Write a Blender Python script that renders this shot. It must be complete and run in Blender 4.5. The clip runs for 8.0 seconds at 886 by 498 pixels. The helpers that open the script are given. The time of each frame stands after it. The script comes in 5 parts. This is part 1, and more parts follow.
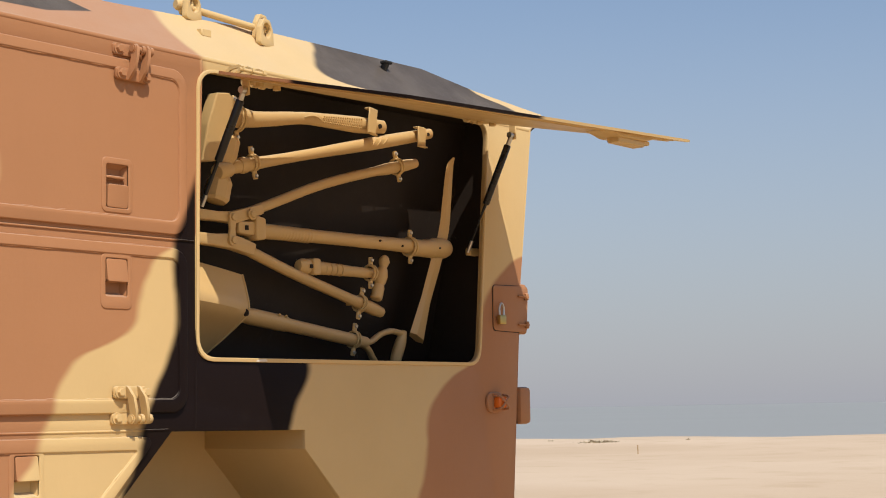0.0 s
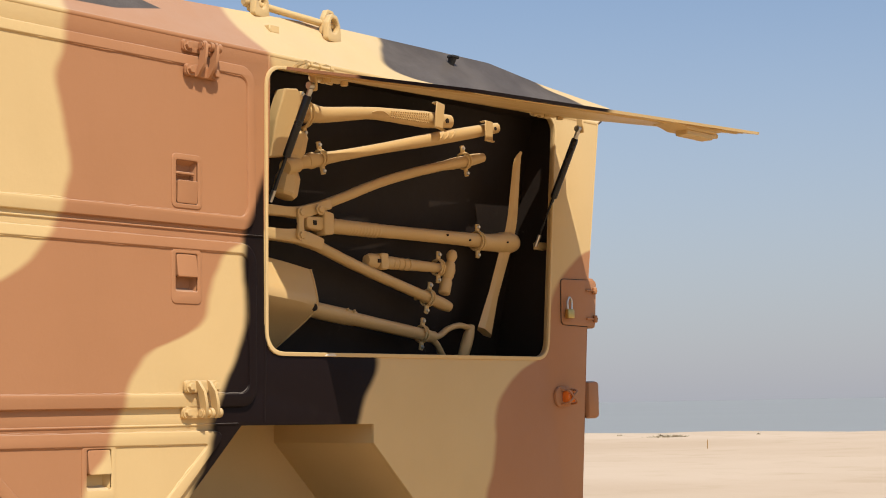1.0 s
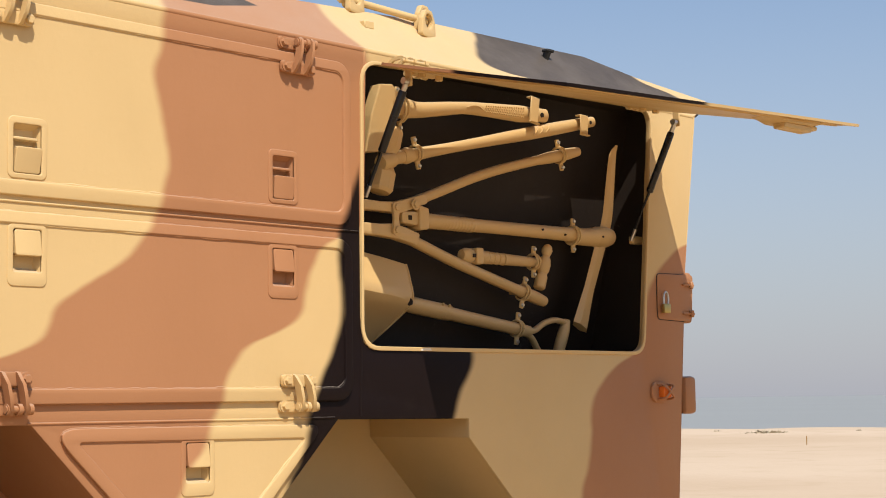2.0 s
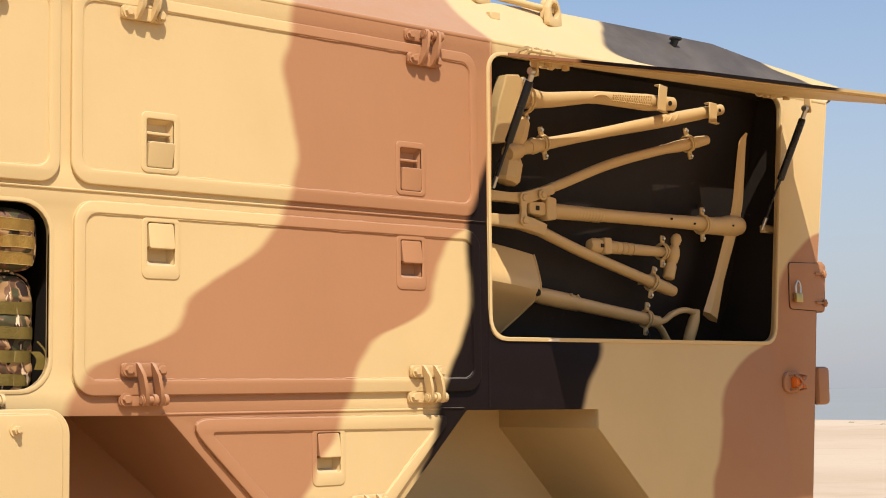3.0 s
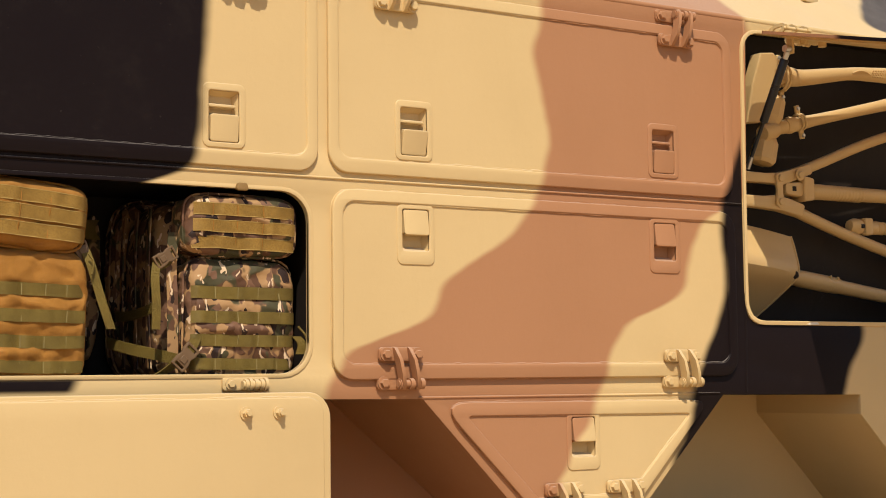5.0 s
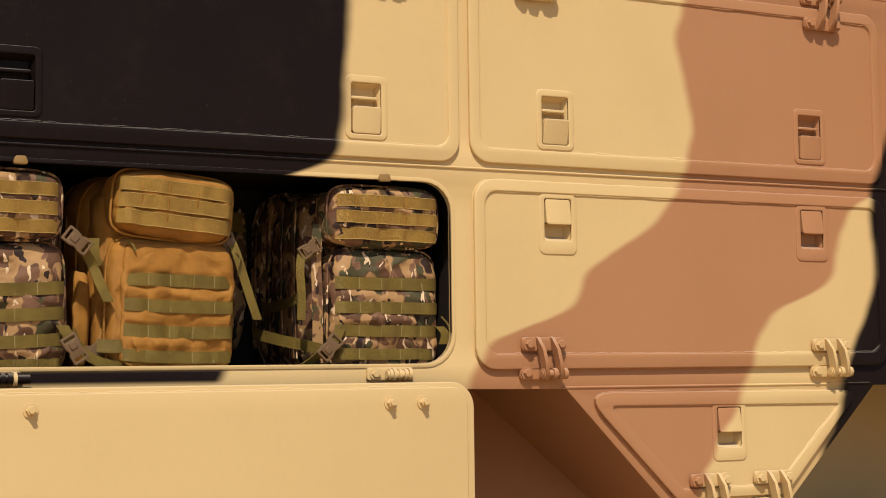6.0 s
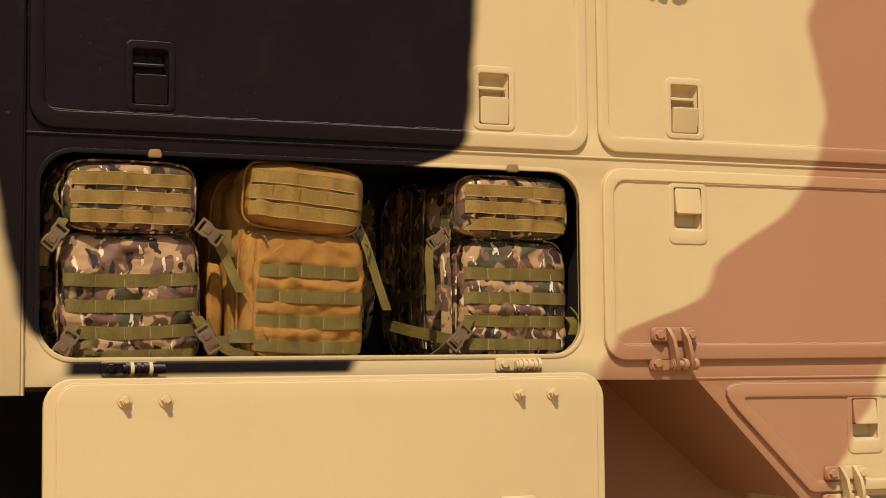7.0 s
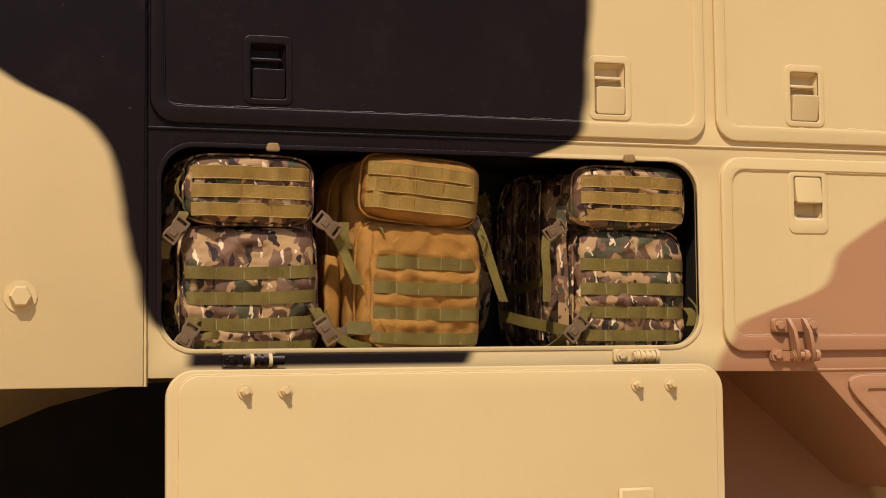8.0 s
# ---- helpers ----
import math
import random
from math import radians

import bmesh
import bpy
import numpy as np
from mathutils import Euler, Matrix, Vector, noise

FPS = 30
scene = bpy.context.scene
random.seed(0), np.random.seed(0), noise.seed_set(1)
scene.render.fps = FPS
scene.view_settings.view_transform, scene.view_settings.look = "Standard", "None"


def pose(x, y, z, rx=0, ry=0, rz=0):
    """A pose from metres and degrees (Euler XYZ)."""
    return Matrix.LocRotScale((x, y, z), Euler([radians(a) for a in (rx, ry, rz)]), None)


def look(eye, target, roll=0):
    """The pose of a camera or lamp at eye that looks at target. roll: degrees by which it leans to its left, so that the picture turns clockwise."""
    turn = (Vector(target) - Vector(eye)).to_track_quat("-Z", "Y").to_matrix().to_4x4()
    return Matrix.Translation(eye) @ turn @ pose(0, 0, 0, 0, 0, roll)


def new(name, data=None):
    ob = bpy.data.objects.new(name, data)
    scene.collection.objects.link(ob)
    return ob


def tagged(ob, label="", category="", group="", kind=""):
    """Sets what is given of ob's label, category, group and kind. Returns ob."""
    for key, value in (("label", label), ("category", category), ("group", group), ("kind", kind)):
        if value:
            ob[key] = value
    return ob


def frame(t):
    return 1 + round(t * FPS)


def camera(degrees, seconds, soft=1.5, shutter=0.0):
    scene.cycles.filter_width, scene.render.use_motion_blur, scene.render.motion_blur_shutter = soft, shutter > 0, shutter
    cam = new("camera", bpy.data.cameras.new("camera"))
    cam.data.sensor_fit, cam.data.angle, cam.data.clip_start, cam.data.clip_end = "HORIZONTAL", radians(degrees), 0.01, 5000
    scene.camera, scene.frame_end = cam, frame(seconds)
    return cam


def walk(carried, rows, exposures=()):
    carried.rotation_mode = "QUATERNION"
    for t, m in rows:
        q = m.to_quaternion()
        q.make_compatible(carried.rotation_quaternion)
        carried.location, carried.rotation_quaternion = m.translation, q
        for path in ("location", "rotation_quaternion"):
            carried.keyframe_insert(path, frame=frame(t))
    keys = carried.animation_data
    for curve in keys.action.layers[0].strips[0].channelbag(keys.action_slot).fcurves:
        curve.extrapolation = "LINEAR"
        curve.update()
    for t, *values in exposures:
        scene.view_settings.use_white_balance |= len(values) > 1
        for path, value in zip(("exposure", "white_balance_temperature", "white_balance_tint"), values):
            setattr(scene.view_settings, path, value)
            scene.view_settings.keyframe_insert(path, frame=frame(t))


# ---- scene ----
D = 2.7846
EYE = 1.55
cam = camera(31.226, 8.0, soft=1.0)
ROWS = [
    (0.0, 95.759, 1.045, -51.929),
    (0.5, 95.676, 1.074, -51.001),
    (1.0, 95.598, 1.011, -49.477),
    (1.5, 95.519, 0.975, -47.809),
    (2.8, 95.267, 0.715, -42.496),
    (3.0, 95.188, 0.801, -41.416),
    (3.5, 95.067, 0.819, -38.915),
    (4.0, 94.925, 0.719, -36.391),
    (4.5, 94.830, 0.684, -34.437),
    (4.7, 94.800, 0.678, -33.639),
    (5.8, 94.503, 0.670, -28.171),
    (6.0, 94.435, 0.690, -27.137),
    (6.5, 94.284, 0.627, -24.805),
    (7.0, 94.140, 0.592, -22.492),
    (7.5, 94.002, 0.576, -20.429),
    (8.0, 93.872, 0.620, -18.280),
]
EXPOSURES = [(0.0, 0.06, 6480, 10), (0.5, 0.12, 6480, 10), (1.5, 0.17, 6480, 10), (3.0, 0.32, 6430, 10), (3.5, 0.33, 6430, 10), (4.0, 0.30, 6450, 10),
             (4.5, 0.18, 6530, 10), (6.5, -0.06, 6780, 10), (8.0, -0.04, 6550, 10)]
walk(cam, [(t, pose(0, -D, EYE, rx, ry, rz)) for t, rx, ry, rz in ROWS], EXPOSURES)

# ---- light ----
SUN_WAY = Vector((0.52, 1.0, -1.55)).normalized()
sun = new("sun", bpy.data.lights.new("sun", "SUN"))
sun.data.energy, sun.data.angle, sun.data.color = 4.45, radians(0.5), (1.0, 0.92, 0.80)
sun.matrix_world = look((0, -8, 14), Vector((0, -8, 14)) + SUN_WAY)
world = bpy.data.worlds.new("sky")
scene.world = world
world.use_nodes = True
wn, wl = world.node_tree.nodes, world.node_tree.links
sky = wn.new("ShaderNodeTexSky")
sky.sky_type = "NISHITA"
sky.sun_disc = False
sky.sun_elevation = math.asin(-SUN_WAY.z)
sky.sun_rotation = math.atan2(-SUN_WAY.x, -SUN_WAY.y)
sky.air_density, sky.dust_density, sky.ozone_density = 1.0, 0.8, 2.0
# desert haze: the sky pales to grey-blue towards the horizon, all round
ray = wn.new("ShaderNodeTexCoord").outputs["Generated"]
sep = wn.new("ShaderNodeSeparateXYZ")
wl.new(ray, sep.inputs[0])
haze = wn.new("ShaderNodeMapRange")
haze.interpolation_type = "SMOOTHERSTEP"
haze.inputs[1].default_value, haze.inputs[2].default_value, haze.inputs[3].default_value, haze.inputs[4].default_value = -0.12, 0.42, 0.95, 0.0
wl.new(sep.outputs[2], haze.inputs[0])
veil = wn.new("ShaderNodeMix")
veil.data_type = "RGBA"
wl.new(haze.outputs[0], veil.inputs[0])
wl.new(sky.outputs[0], veil.inputs[6])
veil.inputs[7].default_value = (3.22, 3.28, 3.72, 1)
wl.new(veil.outputs[2], wn["Background"].inputs[0])
wn["Background"].inputs[1].default_value = 0.115


# ---- materials ----
class Nodes:
    """A short way to wire a node material."""

    def __init__(self, name):
        self.mat = bpy.data.materials.new(name)
        self.mat.use_nodes = True
        self.n, self.l = self.mat.node_tree.nodes, self.mat.node_tree.links
        self.b = self.n["Principled BSDF"]
        self.pos = self.n.new("ShaderNodeNewGeometry").outputs["Position"]

    def put(self, value, socket):
        if hasattr(value, "is_output"):
            self.l.new(value, socket)
        elif value is not None:
            socket.default_value = value

    def math(self, op, a, b=None, c=None, clamp=False):
        m = self.n.new("ShaderNodeMath")
        m.operation, m.use_clamp = op, clamp
        for i, v in enumerate((a, b, c)):
            self.put(v, m.inputs[i])
        return m.outputs[0]

    def noise(self, scale, detail=4, rough=0.55, vector=None, kind="Fac", distort=0.0):
        t = self.n.new("ShaderNodeTexNoise")
        t.inputs["Scale"].default_value, t.inputs["Detail"].default_value = scale, detail
        t.inputs["Roughness"].default_value, t.inputs["Distortion"].default_value = rough, distort
        self.l.new(vector if vector else self.pos, t.inputs["Vector"])
        return t.outputs[kind]

    def stretch(self, sx, sy, sz, vector=None):
        m = self.n.new("ShaderNodeMapping")
        m.inputs["Scale"].default_value = (sx, sy, sz)
        self.l.new(vector if vector else self.pos, m.inputs["Vector"])
        return m.outputs[0]

    def mix(self, fac, a, b, mode="MIX"):
        m = self.n.new("ShaderNodeMix")
        m.data_type, m.blend_type = "RGBA", mode
        self.put(fac, m.inputs[0])
        self.put((*a, 1) if isinstance(a, tuple) else a, m.inputs[6])
        self.put((*b, 1) if isinstance(b, tuple) else b, m.inputs[7])
        return m.outputs[2]

    def step(self, value, low, high, a=0.0, b=1.0):
        m = self.n.new("ShaderNodeMapRange")
        m.interpolation_type = "SMOOTHSTEP"
        self.put(value, m.inputs[0])
        for i, v in enumerate((low, high, a, b)):
            m.inputs[1 + i].default_value = v
        return m.outputs[0]

    def bump(self, height, strength, distance):
        m = self.n.new("ShaderNodeBump")
        m.inputs["Strength"].default_value, m.inputs["Distance"].default_value = strength, distance
        self.l.new(height, m.inputs["Height"])
        self.l.new(m.outputs[0], self.b.inputs["Normal"])

    def done(self, color, rough=0.5, metal=0.0, spec=0.5):
        self.put((*color, 1) if isinstance(color, tuple) else color, self.b.inputs["Base Color"])
        self.put(rough, self.b.inputs["Roughness"])
        self.b.inputs["Metallic"].default_value = metal
        self.b.inputs["Specular IOR Level"].default_value = spec
        return self.mat


BEIGE, BROWN, BLACK = (0.62, 0.442, 0.21), (0.40, 0.194, 0.094), (0.0095, 0.0052, 0.0048)


def painted(name, camo, coat=BEIGE, spec=0.105):
    """Sprayed desert paint; camo: three colours in soft-edged bands that follow the curves of the pattern."""
    k = Nodes(name)
    sep = k.n.new("ShaderNodeSeparateXYZ")
    k.l.new(k.pos, sep.inputs[0])
    x, y, z = sep.outputs
    wob = k.math("MULTIPLY_ADD", k.noise(9, 2), 0.018, -0.009)
    xw = k.math("ADD", x, wob)
    color = k.mix(0.0, coat, coat)

    def edge(points):
        """How far to the right of the curve x(z) a place lies."""
        c = k.n.new("ShaderNodeFloatCurve")
        curve = c.mapping.curves[0]
        pts = sorted(((pz - 1.2) / 1.6, (px + 0.5) / 5.0) for px, pz in points)
        pts = [(0.0, pts[0][1])] + pts + [(1.0, pts[-1][1])]
        while len(curve.points) < len(pts):
            curve.points.new(0.5, 0.5)
        for p, (u, v) in zip(curve.points, pts):
            p.location = (u, v)
            p.handle_type = "AUTO"
        c.mapping.update()
        k.l.new(k.math("MULTIPLY_ADD", z, 1 / 1.6, -1.2 / 1.6), c.inputs["Value"])
        at = k.math("MULTIPLY_ADD", c.outputs[0], 5.0, -0.5)
        return k.math("SUBTRACT", xw, at)

    def band(left, right=None, soft=0.015):
        a = k.step(edge(left), -soft, soft)
        return k.math("MULTIPLY", a, k.step(edge(right), -soft, soft, 1.0, 0.0)) if right else a

    if camo:
        above = lambda v, level, soft=0.012: k.step(v, level - soft, level + soft)
        # black over the first door, with a tongue down to the first opening
        m = band([(-0.3, 2.3), (0.02, 2.12), (0.115, 2.05), (0.163, 2.02), (0.248, 1.98), (0.298, 1.93), (0.318, 1.88), (0.337, 1.78), (0.357, 1.70), (0.378, 1.62), (0.42, 1.58)])
        n = k.math("MULTIPLY", band([(1.25, 2.5), (1.23, 2.24), (1.22, 2.12), (1.21, 2.01), (1.19, 1.96), (1.12, 1.93), (1.06, 1.91)]), -1.0)
        n = k.math("MULTIPLY", k.math("ADD", n, 1.0), above(z, 1.915, 0.01))
        n = k.math("MAXIMUM", n, k.math("MULTIPLY", k.step(x, 0.465, 0.475, 1, 0), above(z, 1.80)))
        m = k.math("MULTIPLY", m, k.math("MAXIMUM", n, k.step(x, 0.402, 0.418, 1, 0)))
        color = k.mix(m, color, BLACK)
        m = k.math("MULTIPLY", band([(0.45, 1.58), (0.45, 1.53)], [(0.98, 1.56), (0.965, 1.53)]), k.math("MULTIPLY", above(z, 1.535, 0.006), k.step(z, 1.555, 1.563, 1, 0)))
        color = k.mix(m, color, BLACK)
        # the brown band that runs down to the lower left
        left = [(2.06, 2.5), (2.03, 2.41), (2.02, 2.33), (2.0, 2.27), (2.01, 2.21), (2.03, 2.13), (2.04, 2.08), (2.03, 2.03), (2.0, 1.94), (1.97, 1.9), (1.92, 1.85),
                (1.82, 1.79), (1.76, 1.75), (1.74, 1.71), (1.72, 1.68), (1.68, 1.66), (1.59, 1.63), (1.54, 1.61), (1.51, 1.57), (1.49, 1.53)]
        right = [(2.591, 2.56), (2.583, 2.50), (2.598, 2.455), (2.63, 2.41), (2.64, 2.30), (2.64, 2.0), (2.56, 1.95), (2.49, 1.92), (2.45, 1.86), (2.43, 1.81), (2.4, 1.74), (2.34, 1.71), (2.26, 1.68), (2.22, 1.64), (2.19, 1.59),
                 (2.18, 1.55), (2.15, 1.5), (2.13, 1.45), (2.1, 1.42), (2.07, 1.36), (2.04, 1.32)]
        color = k.mix(band(left, right), color, BROWN)
        # black beside and below the tool locker
        left = [(2.66, 2.20), (2.612, 2.12), (2.57, 2.03), (2.54, 1.96), (2.53, 1.91), (2.54, 1.8), (2.53, 1.72), (2.51, 1.67), (2.47, 1.6), (2.44, 1.53), (2.43, 1.48), (2.41, 1.42), (2.38, 1.37)]
        right = [(3.0, 1.69), (3.0, 1.65), (2.96, 1.58), (2.93, 1.51), (2.9, 1.4)]
        m = k.math("MULTIPLY", band(left, right), k.math("MAXIMUM", k.step(z, 1.745, 1.755, 1, 0), k.step(x, 2.604, 2.608, 1, 0)))
        color = k.mix(m, color, BLACK)
        # brown at the tail
        m = band([(4.2, 2.05), (3.96, 2.01), (3.86, 1.96), (3.79, 1.9), (3.75, 1.82), (3.74, 1.75), (3.71, 1.69), (3.6, 1.64), (3.53, 1.59), (3.49, 1.53), (3.48, 1.43), (3.46, 1.35), (3.44, 1.31)])
        color = k.mix(m, color, BROWN)
        # the upper slope: black at the tail and over the middle door
        up = above(y, 0.012, 0.004)
        m = k.math("MULTIPLY", band([(3.20, 2.60), (3.19, 2.558), (3.14, 2.51), (3.11, 2.453), (3.166, 2.433), (3.4, 2.42)], [(3.9, 2.6), (3.89, 2.524), (4.02, 2.49), (4.1, 2.45)]), up)
        color = k.mix(m, color, BLACK)
        low = k.math("MULTIPLY_ADD", x, -0.040, z)
        rise = k.math("MULTIPLY_ADD", x, -0.209, z)
        end = k.math("MULTIPLY_ADD", z, 2.81, x)
        m = k.math("MULTIPLY", k.step(low, 2.3631, 2.3671), k.step(rise, 1.9920, 1.9960))
        m = k.math("MULTIPLY", k.math("MULTIPLY", m, k.step(end, 9.332, 9.342, 1.0, 0.0)), up)
        color = k.mix(m, color, BLACK)
        # the black corner of the raised hatch's outer face
        diag = k.math("SUBTRACT", x, k.math("MULTIPLY_ADD", y, -1.47, 2.15))
        m = k.math("MULTIPLY", k.step(diag, -0.02, 0.02, 1.0, 0.0), k.step(y, -0.10, -0.08, 1.0, 0.0))
        color = k.mix(m, color, BLACK)
    grain = k.noise(900, 2)
    cloud = k.noise(3.5, 5)
    streak = k.noise(9, 4, vector=k.stretch(6, 6, 0.7))
    color = k.mix(k.step(cloud, 0.35, 0.75, 0.0, 0.16), color, (0.72, 0.68, 0.62), "MULTIPLY")
    color = k.mix(k.step(streak, 0.5, 0.8, 0.0, 0.05), color, (0.80, 0.78, 0.74), "MULTIPLY")
    color = k.mix(k.step(k.noise(150, 3), 0.72, 0.78, 0.0, 0.25), color, (0.5, 0.45, 0.4), "MULTIPLY")
    color = k.mix(k.step(k.noise(110, 2), 0.74, 0.77, 0.0, 0.07), color, (0.42, 0.33, 0.24))
    scuff = k.math("MULTIPLY", k.step(k.noise(2.6, 3), 0.50, 0.72), k.step(k.noise(30, 6, 0.8, vector=k.stretch(1.0, 1.0, 2.2)), 0.50, 0.78))
    color = k.mix(k.math("MULTIPLY", scuff, 0.035), color, (0.42, 0.34, 0.26))
    relief = k.math("ADD", k.math("MULTIPLY", grain, 0.25), k.math("MULTIPLY", k.noise(60, 3), 0.9))
    k.bump(relief, 0.28, 0.002)
    color = k.mix(k.step(k.noise(7, 6, 0.7), 0.52, 0.75, 0.0, 0.012), color, (0.40, 0.31, 0.22))
    # paler and greyer on what faces up, uneven by noise
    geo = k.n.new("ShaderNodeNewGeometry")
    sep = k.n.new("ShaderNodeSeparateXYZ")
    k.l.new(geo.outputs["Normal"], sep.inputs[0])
    paler_up = k.math("MULTIPLY", k.step(sep.outputs[2], 0.35, 0.9, 0.0, 0.30), k.step(k.noise(5, 5, 0.65), 0.25, 0.75, 0.6, 1.15))
    color = k.mix(paler_up, color, (0.46, 0.40, 0.34))
    return k.done(color, k.step(cloud, 0.3, 0.7, 0.38, 0.54), spec=spec)


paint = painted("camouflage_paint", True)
beige = painted("sand_paint", False)
tool_paint = painted("tool_paint", False, (0.565, 0.382, 0.165), 0.5)


def plain(name, color, rough, metal=0.0, scale=200, relief=0.1, vary=0.15, spec=0.4):
    k = Nodes(name)
    v = k.noise(scale * 0.1, 4)
    c = k.mix(k.step(v, 0.3, 0.7, 0.0, vary), color, tuple(0.45 * q for q in color))
    k.bump(k.noise(scale, 3), relief, 0.002)
    return k.done(c, k.step(v, 0.3, 0.7, rough * 0.85, min(1, rough * 1.15)), metal, spec)


def locker_liner():
    """Dark sprayed lining, scuffed and dusty in places."""
    k = Nodes("dark_locker_paint")
    c = k.mix(k.step(k.noise(4, 5, 0.7), 0.4, 0.8, 0.0, 0.6), (0.020, 0.0145, 0.0115), (0.031, 0.0228, 0.0178))
    scuff = k.math("MULTIPLY", k.step(k.noise(3.2, 2), 0.58, 0.70), k.step(k.noise(45, 5, 0.75), 0.56, 0.72))
    c = k.mix(k.math("MULTIPLY", scuff, 0.5), c, (0.13, 0.12, 0.11))
    k.bump(k.noise(25, 5), 0.3, 0.004)
    return k.done(c, 0.6, spec=0.2)


liner = locker_liner()
# near-black that puts the front arch's deep shade into the colour
arch_shade = plain("wheel_arch_shade", (0.009, 0.0068, 0.0055), 0.9, scale=60, relief=0.4, spec=0.15)
rubber = plain("rubber", (0.02, 0.02, 0.02), 0.7)
gas_black = plain("strut_enamel", (0.012, 0.012, 0.013), 0.3)
steel = plain("zinc_steel", (0.55, 0.54, 0.52), 0.32, metal=1.0)
brass = plain("brass", (0.55, 0.42, 0.16), 0.35, metal=1.0)
amber = plain("amber_plastic", (0.75, 0.17, 0.02), 0.2, relief=0.05)
buckle_plastic = plain("buckle_plastic", (0.150, 0.088, 0.042), 0.45, spec=0.3)


def cloth(name, color, other, scale=700, soft=2.4, fuzz=0.18):
    k = Nodes(name)
    v = k.noise(22, 4)
    weave = k.n.new("ShaderNodeTexWave")
    weave.inputs["Scale"].default_value = scale
    weave.bands_direction = "DIAGONAL"
    k.l.new(k.pos, weave.inputs["Vector"])
    c = k.mix(k.step(v, 0.3, 0.7), color, other)
    c = k.mix(k.step(k.noise(350, 3), 0.4, 0.7, 0.0, fuzz), c, tuple(0.6 * q for q in color))
    k.bump(k.math("ADD", k.math("MULTIPLY", weave.outputs["Fac"], 0.25), k.math("ADD", k.math("MULTIPLY", k.noise(24, 2, 0.4, distort=0.6), soft), k.math("MULTIPLY", k.noise(60, 1, 0.4, distort=1.2), 0.12 * soft))), 0.6, 0.004)
    return k.done(c, 0.62, spec=0.3)


tan_cloth = cloth("tan_nylon", (0.47, 0.212, 0.039), (0.36, 0.156, 0.027))
velcro = cloth("loop_webbing", (0.41, 0.235, 0.050), (0.28, 0.158, 0.032), 900, 0.8, 0.6)
olive = cloth("olive_webbing", (0.215, 0.147, 0.031), (0.160, 0.108, 0.023), soft=0.5)
primer = plain("bare_primer", (0.72, 0.64, 0.5), 0.7)
stitch = plain("stitching", (0.27, 0.205, 0.075), 0.9)
binding = plain("sewn_edge", (0.44, 0.29, 0.085), 0.85)
bumper = plain("rubber_bumper", (0.26, 0.15, 0.045), 0.6)


def multicam(soft=2.4):
    k = Nodes("woodland_camouflage_cloth")
    warp = k.n.new("ShaderNodeVectorMath")
    warp.operation = "MULTIPLY_ADD"
    k.l.new(k.noise(30, 2, kind="Color"), warp.inputs[0])
    warp.inputs[1].default_value = (0.03, 0.03, 0.03)
    k.l.new(k.pos, warp.inputs[2])
    v = warp.outputs[0]
    off = lambda dx, sx=1.0, sz=0.75: k.stretch(sx, 1.0, sz, shift(dx))

    def shift(dx):
        m = k.n.new("ShaderNodeVectorMath")
        m.operation = "ADD"
        k.l.new(v, m.inputs[0])
        m.inputs[1].default_value = (dx, dx * 1.7, -dx)
        return m.outputs[0]

    c = k.mix(k.step(k.noise(26, 1, vector=off(0.0)), 0.50, 0.535), (0.385, 0.218, 0.090), (0.118, 0.054, 0.026))
    c = k.mix(k.step(k.noise(21, 1, vector=off(3.1)), 0.555, 0.60), c, (0.066, 0.055, 0.022))
    c = k.mix(k.step(k.noise(22, 1, vector=off(5.3)), 0.585, 0.60), c, (0.185, 0.092, 0.049))
    c = k.mix(k.step(k.noise(32, 1, vector=off(7.7, 1.3, 0.6)), 0.60, 0.612), c, (0.028, 0.013, 0.008))
    c = k.mix(k.step(k.noise(52, 1, vector=off(12.3, 1.6, 0.45)), 0.652, 0.668), c, (0.70, 0.51, 0.31))
    k.bump(k.math("ADD", k.math("MULTIPLY", k.noise(900, 2), 0.3), k.math("ADD", k.math("MULTIPLY", k.noise(24, 2, 0.4, distort=0.6), soft), k.math("MULTIPLY", k.noise(60, 1, 0.4, distort=1.2), 0.12 * soft))), 0.6, 0.004)
    return k.done(c, 0.62, spec=0.3)


camo_cloth = multicam()


def sand_ground():
    k = Nodes("sand")
    big, mid = k.noise(0.05, 5), k.noise(0.6, 5)
    c = k.mix(k.step(big, 0.35, 0.65), (0.575, 0.455, 0.335), (0.51, 0.39, 0.275))
    c = k.mix(k.step(mid, 0.5, 0.75, 0.0, 0.4), c, (0.42, 0.31, 0.20))
    # unseen sand round the vehicle, made darker and warmer to tint its bounced light
    far = k.n.new("ShaderNodeVectorMath")
    far.operation = "LENGTH"
    k.l.new(k.pos, far.inputs[0])
    c = k.mix(k.step(k.math("MULTIPLY_ADD", k.noise(0.5, 4), 4.0, far.outputs["Value"]), 12.0, 22.0, 0.8, 0.0), c, (0.47, 0.312, 0.155))
    k.bump(k.noise(3, 6), 0.4, 0.05)
    return k.done(c, 0.95, spec=0.1)


def sea_water():
    k = Nodes("sea")
    c = k.mix(k.step(k.noise(0.01, 3), 0.3, 0.7), (0.272, 0.284, 0.280), (0.280, 0.292, 0.288))
    return k.done(c, 0.6, spec=0.3)


sand, sea = sand_ground(), sea_water()
scrub = plain("dry_scrub", (0.40, 0.34, 0.235), 0.9)


